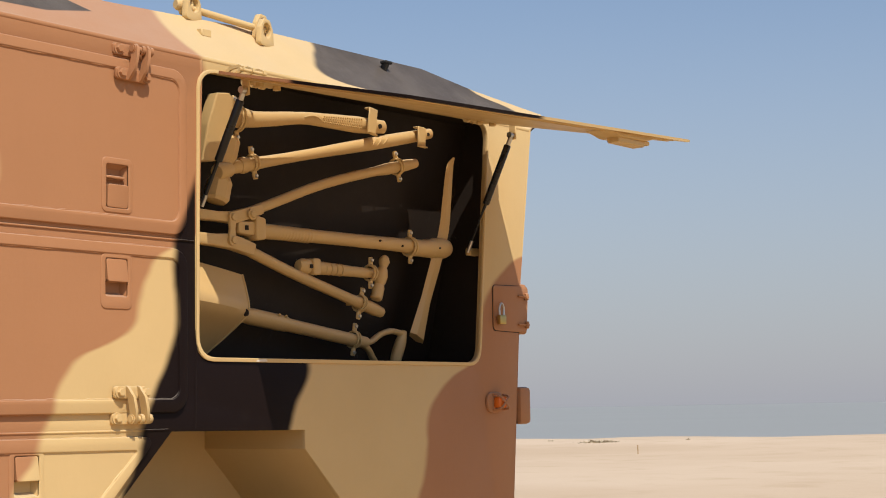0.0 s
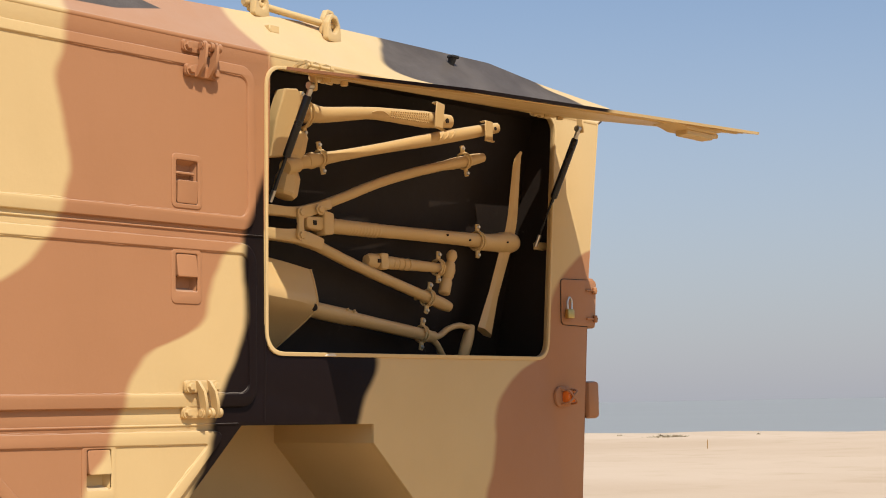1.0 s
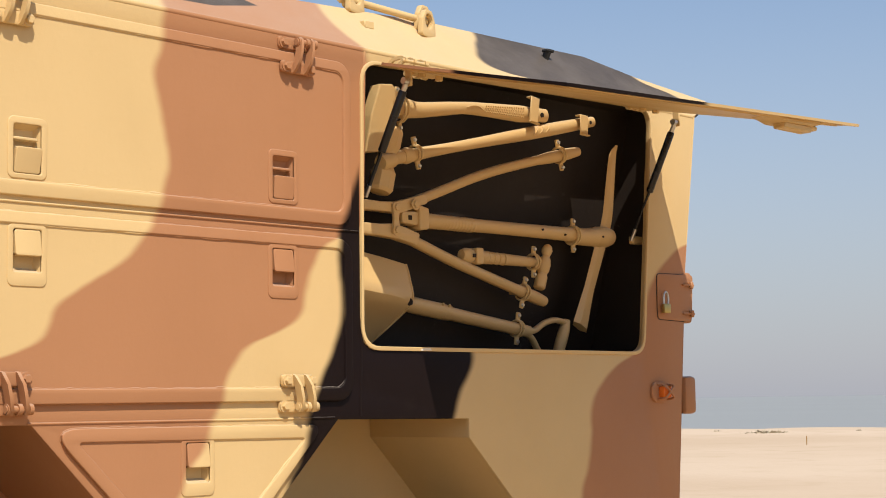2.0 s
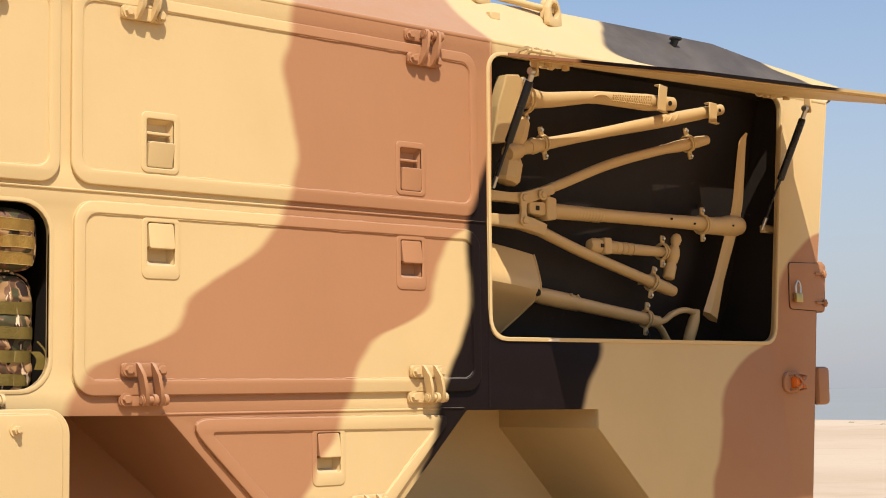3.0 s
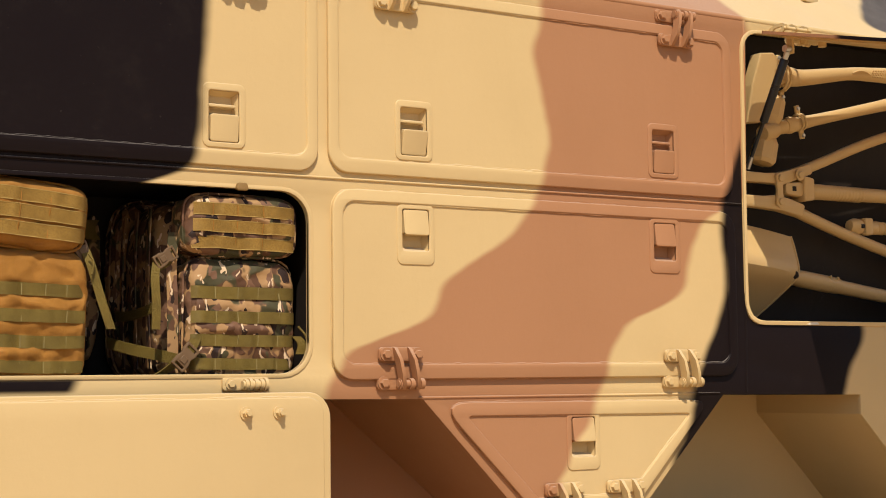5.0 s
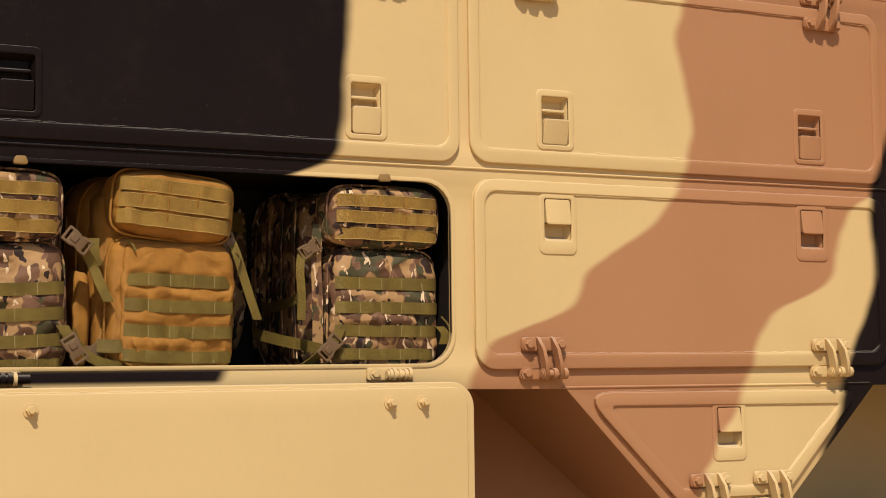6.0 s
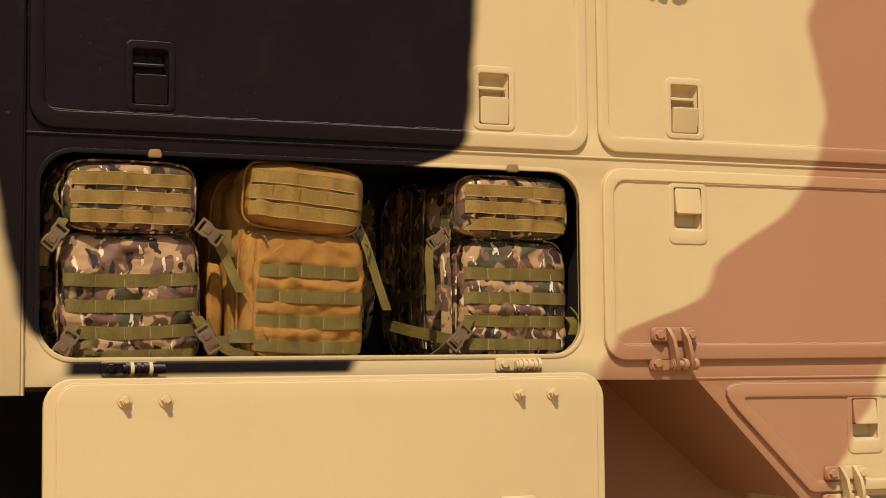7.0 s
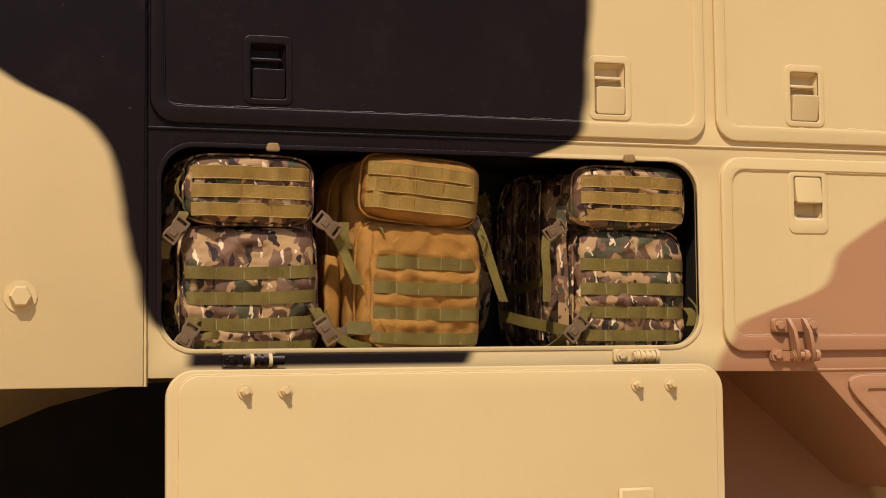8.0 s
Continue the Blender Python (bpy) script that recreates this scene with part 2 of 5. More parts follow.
# ---- builders ----
def part(name, bm, material, parent=None, label=""):
    """Links a bmesh as one mesh object, under a thing or a part."""
    me = bpy.data.meshes.new(name)
    bm.to_mesh(me)
    bm.free()
    me.materials.append(material)
    ob = new(name, me)
    ob.parent = parent
    if label:
        ob["label"] = label
    return ob


def base(name, place, label, category, group=""):
    ob = new(name)
    ob.location = place
    return tagged(ob, label, category, group)


def child(name, bm, material, parent, label=""):
    """As part(), for a mesh given in the world's places under a thing that stands elsewhere."""
    root = parent
    place = Vector((0, 0, 0))
    while root is not None:
        place += root.location
        root = root.parent
    bmesh.ops.translate(bm, verts=bm.verts, vec=-place)
    return part(name, bm, material, parent, label)


def smooth(bm, angle=40):
    for f in bm.faces:
        f.smooth = True
    for e in bm.edges:
        e.smooth = not (len(e.link_faces) == 2 and e.calc_face_angle(0) > radians(angle))
    return bm


def rrect(x0, x1, z0, z1, r, n=6):
    """A rectangle with round corners, as a loop of places in the wall's plane."""
    out = []
    for cx, cz, a in ((x1 - r, z1 - r, 0), (x0 + r, z1 - r, 90), (x0 + r, z0 + r, 180), (x1 - r, z0 + r, 270)):
        for i in range(n + 1):
            t = radians(a + 90 * i / n)
            out.append((cx + r * math.cos(t), cz + r * math.sin(t)))
    return out


def rpoly(points, r, n=6):
    """A polygon with its corners rounded."""
    out = []
    for i, p in enumerate(points):
        p = Vector(p)
        a, b = Vector(points[i - 1]) - p, Vector(points[(i + 1) % len(points)]) - p
        rr = r[i] if isinstance(r, (list, tuple)) else r
        half = a.angle(b) / 2
        d = min(rr / math.tan(half), 0.45 * a.length, 0.45 * b.length)
        s, e = p + a.normalized() * d, p + b.normalized() * d
        for k in range(n + 1):
            t = k / n
            out.append(tuple(s * (1 - t) ** 2 + p * 2 * t * (1 - t) + e * t * t))
    return out


def slab(loops, y0, y1, bevel=0.0, res=1):
    """A plate in the wall's plane between two depths; the first loop is its outline, the others are holes."""
    cu = bpy.data.curves.new("outline", "CURVE")
    cu.dimensions, cu.fill_mode = "2D", "BOTH"
    cu.extrude = abs(y1 - y0) / 2 - bevel
    cu.bevel_depth, cu.bevel_resolution, cu.offset = bevel, res, -bevel
    for loop in loops:
        sp = cu.splines.new("POLY")
        sp.points.add(len(loop) - 1)
        for p, (x, z) in zip(sp.points, loop):
            p.co = (x, z, 0, 1)
        sp.use_cyclic_u = True
    ob = bpy.data.objects.new("outline", cu)
    me = bpy.data.meshes.new_from_object(ob)
    bm = bmesh.new()
    bm.from_mesh(me)
    bpy.data.objects.remove(ob)
    bpy.data.curves.remove(cu)
    bpy.data.meshes.remove(me)
    bmesh.ops.remove_doubles(bm, verts=bm.verts, dist=1e-5)
    mid = (y0 + y1) / 2
    for v in bm.verts:
        v.co = Vector((v.co.x, mid - v.co.z, v.co.y))
    bmesh.ops.recalc_face_normals(bm, faces=bm.faces)
    return smooth(bm)


def add(bm, other, m=None):
    """Joins another bmesh into bm."""
    if m is not None:
        bmesh.ops.transform(other, matrix=m, verts=other.verts)
    me = bpy.data.meshes.new("joined")
    other.to_mesh(me)
    other.free()
    bm.from_mesh(me)
    bpy.data.meshes.remove(me)
    return bm


def box(x0, x1, y0, y1, z0, z1, bevel=0.0, seg=1):
    bm = bmesh.new()
    bmesh.ops.create_cube(bm, size=1)
    for v in bm.verts:
        v.co = Vector(((x0 + x1) / 2 + v.co.x * (x1 - x0), (y0 + y1) / 2 + v.co.y * (y1 - y0), (z0 + z1) / 2 + v.co.z * (z1 - z0)))
    if bevel:
        bmesh.ops.bevel(bm, geom=list(bm.edges), offset=bevel, segments=seg, affect="EDGES", profile=0.5)
    return smooth(bm)


def tube(points, radii, n=14, flat=1.0, cap=True, turn=None):
    """A round bar along places, with a radius at each; flat: its second axis as a share of the first."""
    pts = [Vector(p) for p in points]
    if not isinstance(radii, (list, tuple)):
        radii = [radii] * len(pts)
    bm = bmesh.new()
    rings = []
    for i, p in enumerate(pts):
        d = (pts[min(i + 1, len(pts) - 1)] - pts[max(i - 1, 0)]).normalized()
        ref = Vector(turn) if turn else Vector((0, 1, 0))
        if abs(d.dot(ref)) > 0.95:
            ref = Vector((0, 0, 1))
        u = d.cross(ref).normalized()
        v = u.cross(d).normalized()
        rings.append([bm.verts.new(p + radii[i] * (math.cos(2 * math.pi * k / n) * u + flat * math.sin(2 * math.pi * k / n) * v)) for k in range(n)])
    for a, b in zip(rings, rings[1:]):
        for k in range(n):
            bm.faces.new((a[k], a[(k + 1) % n], b[(k + 1) % n], b[k]))
    if cap:
        bm.faces.new(rings[0][::-1])
        bm.faces.new(rings[-1])
    bmesh.ops.recalc_face_normals(bm, faces=bm.faces)
    return smooth(bm)


def curve(points, n=12):
    """Places along a smooth line through the given ones."""
    p = [Vector(q) for q in points]
    p = [2 * p[0] - p[1]] + p + [2 * p[-1] - p[-2]]
    out = []
    for i in range(1, len(p) - 2):
        for k in range(n):
            t = k / n
            out.append(0.5 * (2 * p[i] + (p[i + 1] - p[i - 1]) * t + (2 * p[i - 1] - 5 * p[i] + 4 * p[i + 1] - p[i + 2]) * t * t
                              + (3 * p[i] - p[i - 1] - 3 * p[i + 1] + p[i + 2]) * t ** 3))
    return out + [p[-2]]


def hexbolt(x, y, z, r=0.011, h=0.010, washer=True, stud=0.0):
    """A hexagonal bolt head that faces out of the wall at depth y."""
    bm = bmesh.new()
    if washer:
        add(bm, tube([(x, y, z), (x, y - 0.003, z)], r * 1.45, 16))
    add(bm, tube([(x, y, z), (x, y - h * 0.8, z), (x, y - h, z)], [r, r, r * 0.85], 6))
    if stud:
        add(bm, tube([(x, y, z), (x, y - stud, z)], r * 0.55, 10))
    return bm


def prism(quad_front, quad_back):
    """A solid between two loops with equally many places."""
    bm = bmesh.new()
    a = [bm.verts.new(p) for p in quad_front]
    b = [bm.verts.new(p) for p in quad_back]
    bm.faces.new(a)
    bm.faces.new(b[::-1])
    n = len(a)
    for i in range(n):
        bm.faces.new((a[i], b[i], b[(i + 1) % n], a[(i + 1) % n]))
    bmesh.ops.recalc_face_normals(bm, faces=bm.faces)
    return bm


# ---- ground, sea ----
def ground_sheet():
    """Sand with low dunes at its far edge, then a drop to the sea."""
    bm = bmesh.new()
    xs = [-3000, -900, -300, -100, -40] + [-30 + 3 * i for i in range(54)] + [140, 160, 200, 320, 900, 3000]
    ys = [-3000, -600, -150, -60, -30, -15, -8, -4, 0, 4, 8, 14, 20] + [24 + 2 * i for i in range(30)] + [90, 110, 150]
    rows = []
    for y in ys:
        row = []
        for x in xs:
            far = math.hypot(x, y + D)
            edge = 67 + 10 * noise.noise(Vector((x * 0.03, y * 0.03, 1)))
            z = 0.05 * noise.noise(Vector((x * 0.15, y * 0.15, 0))) if far > 8 else 0.0
            if y > 0:
                z += 0.24 * math.exp(-((far - edge) / 9) ** 2) * (0.7 + 0.6 * noise.noise(Vector((x * 0.06, y * 0.06, 7))))
                z -= 2.2 * max(0.0, min(1.0, (far - edge - 6) / 25))
            row.append(bm.verts.new((x, y, z)))
        rows.append(row)
    for a, b in zip(rows, rows[1:]):
        for i in range(len(xs) - 1):
            bm.faces.new((a[i], a[i + 1], b[i + 1], b[i]))
    bmesh.ops.recalc_face_normals(bm, faces=bm.faces)
    return smooth(bm, 80)


tagged(part("ground", ground_sheet(), sand), "pale dry desert sand with low dunes", "ground", kind="structure")
bm = bmesh.new()
vs = [bm.verts.new(p) for p in ((-4500, -4500, -1.2), (4500, -4500, -1.2), (4500, 4500, -1.2), (-4500, 4500, -1.2))]
bm.faces.new(vs)
tagged(part("water", bm, sea), "hazy grey-blue sea beyond the sand", "sea", kind="structure")


def bush(x, y, z, w, h, count):
    bm = bmesh.new()
    for i in range(count):
        a, r = random.uniform(0, 6.28), random.random() ** 0.5
        foot = Vector((x + 0.5 * w * r * math.cos(a), y + 0.4 * w * r * math.sin(a), z))
        tip = foot + Vector((random.uniform(-0.2, 0.2) * w, random.uniform(-0.2, 0.2) * w, h * random.uniform(0.5, 1.0) * (1.1 - 0.6 * r)))
        side = Vector((random.uniform(-1, 1), random.uniform(-1, 1), 0)).normalized() * 0.03
        bm.faces.new([bm.verts.new(p) for p in (foot - side, foot + side, foot.lerp(tip, 0.6) + 2 * side, tip, foot.lerp(tip, 0.6) - 2 * side)])
    return bm


# ---- the vehicle ----
V = base("armored_vehicle", (2.0, 0.9, 0.0), "sand, brown and black camouflaged armoured vehicle with open lockers", "armored vehicle")
BAG = (0.402, 1.449, 1.567, 1.925)
DOORS = {"au": (0.382, 1.467, 1.966, 2.365), "bu": (1.491, 2.574, 1.969, 2.365), "bl": (1.498, 2.573, 1.553, 1.937)}
TOOL = rpoly([(2.615, 1.683), (3.727, 1.683), (3.795, 2.404), (2.620, 2.376)], [0.055, 0.055, 0.055, 0.055])
TRI = [(1.745, 1.504), (2.482, 1.499), (2.265, 1.275), (1.975, 1.275)]


def inset(box4, d):
    return (box4[0] + d, box4[1] - d, box4[2] + d, box4[3] - d)


holes = [rrect(*BAG, 0.06), TOOL] + [rrect(*inset(b, 0.032), 0.03) for b in DOORS.values()]
outline = [(0.372, 1.517), (1.486, 1.515), (1.71, 1.512), (1.955, 1.262), (2.285, 1.262), (2.532, 1.509), (2.984, 1.503), (2.984, 1.455), (3.26, 1.18), (3.30, 0.95),
           (3.86, 0.95), (3.949, 1.936), (4.022, 2.412), (0.372, 2.412)]
tri_hole = rpoly([(1.83, 1.48), (2.41, 1.474), (2.24, 1.30), (2.00, 1.30)], 0.02)
child("hull_side", slab([outline] + holes + [tri_hole], 0.0, 0.014, 0.002), paint, V)
# the proud plate ahead of the first locker
child("side_plate", slab([[(-1.6, 1.50), (0.370, 1.503), (0.374, 2.412), (-1.6, 2.412)]], -0.012, 0.014, 0.003), paint, V)
child("weld_seam", tube([(0.373, -0.0005 + 0.001 * noise.noise(Vector((0, 0, i * 0.7))), 1.503 + 0.0152 * i) for i in range(60)], [0.0055 + 0.0012 * noise.noise(Vector((3, 0, i * 0.9))) for i in range(60)], 10, 1.3), paint, V)
# upper slope, roof deck and the end of the roof
slope_low = [(-1.6, 0.0, 2.412), (4.022, 0.0, 2.412), (4.10, 0.03, 2.442)]
slope_top = [(-1.6, 0.118, 2.53), (2.44, 0.124, 2.534), (3.037, 0.160, 2.57), (3.69, 0.166, 2.576), (3.90, 0.122, 2.532), (4.21, 0.084, 2.494)]
bm = prism([slope_low[0], slope_low[1], slope_low[2]] + slope_top[::-1], [(x, y + 0.008, z - 0.012) for x, y, z in slope_low + slope_top[::-1]])
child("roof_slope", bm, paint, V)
child("roof_bend", tube([(-1.6, 0.0065, 2.4085), (1.2, 0.0065, 2.4085), (4.015, 0.0065, 2.4085)], 0.0085, 16), paint, V)
bm = bmesh.new()
deck = [(-1.6, 0.124, 2.526), (2.44, 0.13, 2.53), (3.037, 0.166, 2.566), (3.69, 0.172, 2.572), (3.90, 0.13, 2.53), (4.20, 0.10, 2.49), (4.20, 1.75, 2.49), (3.69, 1.72, 2.572), (-1.6, 1.72, 2.526)]
bm.faces.new([bm.verts.new(p) for p in deck])
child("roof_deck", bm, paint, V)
# far side, nose, tail and floor close the body
child("far_side", box(-1.6, 4.0, 1.84, 1.86, 0.95, 2.5), paint, V)
tail = [(3.862, 0.95), (3.951, 1.936), (4.024, 2.41)]
child("tail_plate", prism([(x, 0.0, z) for x, z in tail] + [(x, 1.85, z) for x, z in tail[::-1]], [(x - 0.02, 0.02, z) for x, z in tail] + [(x - 0.02, 1.84, z) for x, z in tail[::-1]]), paint, V)
child("nose_plate", box(-1.62, -1.6, 0.0, 1.85, 0.95, 2.53), paint, V)
child("floor_plate", box(-1.6, 3.86, 0.37, 1.84, 0.93, 0.95), liner, V)
slant = [(0.42, 1.515), (0.435, 1.515), (0.207, 0.95), (0.192, 0.95)]
child("inner_wall", prism([(1.66, y, z) for y, z in slant], [(2.25, y, z) for y, z in slant]), paint, V)
child("inner_wall", box(2.25, 3.3, 0.37, 0.385, 0.95, 1.515), beige, V)
child("front_inner_wall", box(-1.6, 1.72, 0.95, 0.965, 0.95, 1.515), paint, V)
# end wall of the arch, coloured near-black in place of its shade
child("arch_end", box(1.70, 1.715, 0.436, 0.95, 0.95, 1.515), arch_shade, V)
# added dark sheet, cut to the outline of the shade under the side plate
child("arch_shade_sheet", slab([[(-0.1, 1.30), (0.06, 1.372), (0.26, 1.455), (0.44, 1.50), (1.70, 1.50), (1.70, 0.96), (-0.8, 0.96), (-0.5, 1.1)]], 0.60, 0.61), arch_shade, V)
child("arch_roof", box(-1.6, 2.984, 0.014, 0.965, 1.517, 1.527), paint, V)
# unseen rubber sheet, added to keep ground light off the wedge cheek
child("cheek_light_block", box(1.69, 1.705, -0.01, 0.42, 0.40, 1.20, 0.004), rubber, V)
# slanted cheeks of the wedge locker and of the tail
child("wedge_cheek", prism([(1.712, 0.014, 1.512), (1.957, 0.014, 1.262), (1.957, 0.32, 1.262), (1.712, 0.42, 1.512)], [(1.724, 0.014, 1.512), (1.969, 0.014, 1.262), (1.969, 0.32, 1.262), (1.724, 0.42, 1.512)]), paint, V)
child("wedge_cheek", prism([(2.530, 0.014, 1.509), (2.283, 0.014, 1.262), (2.283, 0.37, 1.262), (2.530, 0.37, 1.509)], [(2.518, 0.014, 1.509), (2.271, 0.014, 1.262), (2.271, 0.37, 1.262), (2.518, 0.37, 1.509)]), paint, V)
child("tail_cheek", prism([(2.985, 0.014, 1.503), (2.985, 0.014, 1.455), (3.26, 0.014, 1.18), (3.26, 0.37, 1.18), (2.985, 0.37, 1.455), (2.985, 0.37, 1.503)],
                          [(3.0, 0.014, 1.503), (3.0, 0.014, 1.46), (3.275, 0.014, 1.185), (3.275, 0.37, 1.185), (3.0, 0.37, 1.46), (3.0, 0.37, 1.503)]), beige, V)


def locker(loop, depth, y0, name, material):
    """The inside of an open locker: walls that follow the opening, and a back plate."""
    bm = bmesh.new()
    a = [bm.verts.new((x, y0, z)) for x, z in loop]
    b = [bm.verts.new((x, depth, z)) for x, z in loop]
    n = len(loop)
    for i in range(n):
        bm.faces.new((a[i], a[(i + 1) % n], b[(i + 1) % n], b[i]))
    bm.faces.new(b)
    bmesh.ops.recalc_face_normals(bm, faces=bm.faces)
    for f in bm.faces:
        f.normal_flip()
    return child(name, bm, material, V)


TOOL_BOX = [(2.60, 1.668), (3.80, 1.668), (3.83, 2.41), (2.605, 2.40)]
back = locker(TOOL_BOX, 0.205, 0.012, "tool_locker_lining", liner)
for v in back.data.vertices:  # the back plate leans: shallow at the top, deep at the bottom
    if v.co.y + V.location.y > 0.1:
        v.co.y = 0.116 + 0.20 * (2.37 - v.co.z) - V.location.y
locker([(0.36, 1.55), (1.478, 1.55), (1.478, 1.945), (0.36, 1.945)], 0.42, 0.013, "pack_locker_lining", liner)
# welded rims round the openings and beads between the doors
child("locker_rim", slab([rrect(BAG[0] - 0.008, BAG[1] + 0.008, BAG[2] - 0.008, BAG[3] + 0.008, 0.066), rrect(*BAG, 0.06)], -0.002, 0.010, 0.0008), paint, V)
rim_out = rpoly([(2.606, 1.673), (3.734, 1.673), (3.803, 2.411), (2.611, 2.384)], 0.06)
child("locker_rim", slab([rim_out, TOOL], -0.005, 0.012, 0.0015), beige, V)
child("bead", tube([(0.372, -0.001, 1.9565), (1.484, -0.001, 1.957), (2.60, -0.001, 1.958)], 0.0026, 8), paint, V)
child("bead", tube([(1.70, 0.0, 1.515), (2.52, 0.0, 1.513)], 0.0028, 8), paint, V)
child("bead", tube([(2.604, 0.003, 1.515), (2.628, 0.003, 2.412)], 0.005, 8), paint, V)


def sealant(loop, y, r, seed=0.0):
    """A hand-laid bead of sealant along a closed loop, uneven in width."""
    pts, radii = [], []
    for i, p in enumerate(loop):
        a, b = Vector(p), Vector(loop[(i + 1) % len(loop)])
        steps = max(1, int((b - a).length / 0.011))
        for j in range(steps):
            q = a.lerp(b, j / steps)
            w = noise.noise(Vector((q.x * 55, q.y * 55, seed)))
            v = noise.noise(Vector((q.x * 14, q.y * 14, seed + 9)))
            pts.append(Vector((q.x + 0.0012 * v, y, q.y + 0.0016 * w)))
            radii.append(r * max(0.35, 1.0 + 0.7 * w + 0.9 * v))
    return tube(pts + pts[:1], radii + radii[:1], 6, cap=False)


def latch_parts(x, z, flip, door, tilt=7.0):
    """A flush paddle latch: a raised plate, a recess with a cross bar, and the paddle."""
    w, h = 0.090, 0.126
    s = -1 if flip else 1
    zz = lambda a, b: (z + min(s * a, s * b), z + max(s * a, s * b))
    deep = 0.034 if flip else 0.048
    hole = rrect(x - 0.032, x + 0.032, *zz(-0.052, deep), 0.005)
    child("latch_plate", slab([rrect(x - w / 2, x + w / 2, z - h / 2, z + h / 2, 0.014), hole], -0.0085, -0.002, 0.0022, 2), paint, door)
    # the recess narrows towards its floor
    z0, z1 = zz(-0.053, deep + 0.001)
    front = [(x - 0.033, -0.004, z0), (x + 0.033, -0.004, z0), (x + 0.033, -0.004, z1), (x - 0.033, -0.004, z1)]
    floor = [(x - 0.029, 0.013, z0 + 0.010), (x + 0.024, 0.013, z0 + 0.010), (x + 0.024, 0.013, z1 - 0.010), (x - 0.029, 0.013, z1 - 0.010)]
    bm = bmesh.new()
    f, b = [bm.verts.new(p) for p in front], [bm.verts.new(p) for p in floor]
    bm.faces.new(b)
    for i in range(4):
        bm.faces.new((f[i], f[(i + 1) % 4], b[(i + 1) % 4], b[i]))
    if not flip:
        add(bm, box(x - 0.033, x + 0.026, -0.004, 0.010, z + 0.0155, z + 0.0225, 0.002))
    child("latch_recess", bm, paint, door)
    # the paddle stands out at its free edge, which is folded inwards
    bm = slab([rrect(x - 0.029, x + 0.030, -0.0265, 0.0265, 0.005)], -0.004, 0.0, 0.0016, 2)
    add(bm, box(x - 0.027, x + 0.028, -0.003, 0.011, s * 0.0235 - 0.0018, s * 0.0235 + 0.0018, 0.001))
    for sx in (x - 0.0275, x + 0.0285):
        add(bm, box(sx - 0.0014, sx + 0.0014, -0.003, 0.009, -0.022, 0.022, 0.0008))
    m = Matrix.Translation((0, -0.0065, z - s * 0.0245)) @ pose(0, 0, 0, s * tilt)
    bmesh.ops.transform(bm, matrix=m, verts=bm.verts)
    child("latch_paddle", bm, paint, door)
    return hole


def hinge_part(x, z, flip, door, w=0.10):
    """Two bolted leaves and a pair of curved arms on a pin."""
    s = -1 if flip else 1
    bm = bmesh.new()
    for zc, y in ((z + s * 0.029, -0.010), (z - s * 0.029, 0.0)):
        add(bm, slab([rrect(x - w / 2, x + w / 2, zc - 0.014, zc + 0.014, 0.008)], y - 0.009, y, 0.002))
    for dx in (-0.036, 0.038):
        add(bm, hexbolt(x + dx, -0.019, z + s * 0.029, 0.0095, 0.010))
    add(bm, hexbolt(x - 0.036, -0.009, z - s * 0.029, 0.0095, 0.010))
    add(bm, tube([(x - 0.012, -0.026, z - s * 0.031), (x + 0.047, -0.026, z - s * 0.031)], 0.0075, 12, turn=(0, 0, 1)))
    for dx in (-0.010, 0.014, 0.038):
        add(bm, tube([(x + dx, -0.026, z - s * 0.031), (x + dx + 0.009, -0.026, z - s * 0.031)], 0.0115, 12, turn=(0, 0, 1)))
    for dx in (-0.016, 0.018):
        side = [(-0.016, 0.044), (-0.026, 0.041), (-0.043, 0.018), (-0.045, -0.010), (-0.040, -0.034), (-0.030, -0.043), (-0.018, -0.038), (-0.024, -0.010), (-0.022, 0.018), (-0.012, 0.036)]
        slide = lambda v: x + dx + 0.015 * ((0.044 - v) / 0.087) ** 1.4
        add(bm, prism([(slide(v) - 0.0038, u, z + s * v) for u, v in side], [(slide(v) + 0.0038, u, z + s * v) for u, v in side]))
    return child("hinge", smooth(bm), paint, door)


def closed_door(key, latches, hinges, flip, sunk=0.0):
    x0, x1, z0, z1 = DOORS[key]
    ob = base("storage_door", (0, 0, 0), "", "")
    ob.parent = V
    ob.location = -V.location
    holes = [latch_parts(x, z, f, ob, tilt) for x, z, f, tilt in latches]
    inner = (x0 + 0.024, x1 - 0.024, z0 + 0.031, z1 - 0.025)
    bm = slab([rrect(x0, x1, z0, z1, 0.045, 8), rrect(*inner, 0.028, 8)], -0.0105, -0.001, 0.003, 2)
    child("door_rim", bm, paint, ob)
    bm = slab([rrect(x0 + 0.015, x1 - 0.015, z0 + 0.020, z1 - 0.018, 0.03)] + holes, -0.0062, -0.001)
    child("door_panel", bm, paint, ob)
    child("sealant_bead", sealant(rrect(*inner, 0.027, 8), -0.0066, 0.0021, x0 + z0), paint, ob)
    child("sealant_bead", sealant(rrect(x0, x1, z0, z1, 0.045, 8), -0.0006, 0.0016, x1 + z0), paint, ob)
    for x, z in hinges:
        hinge_part(x, z, flip, ob)
    ob.location.y += sunk
    return ob


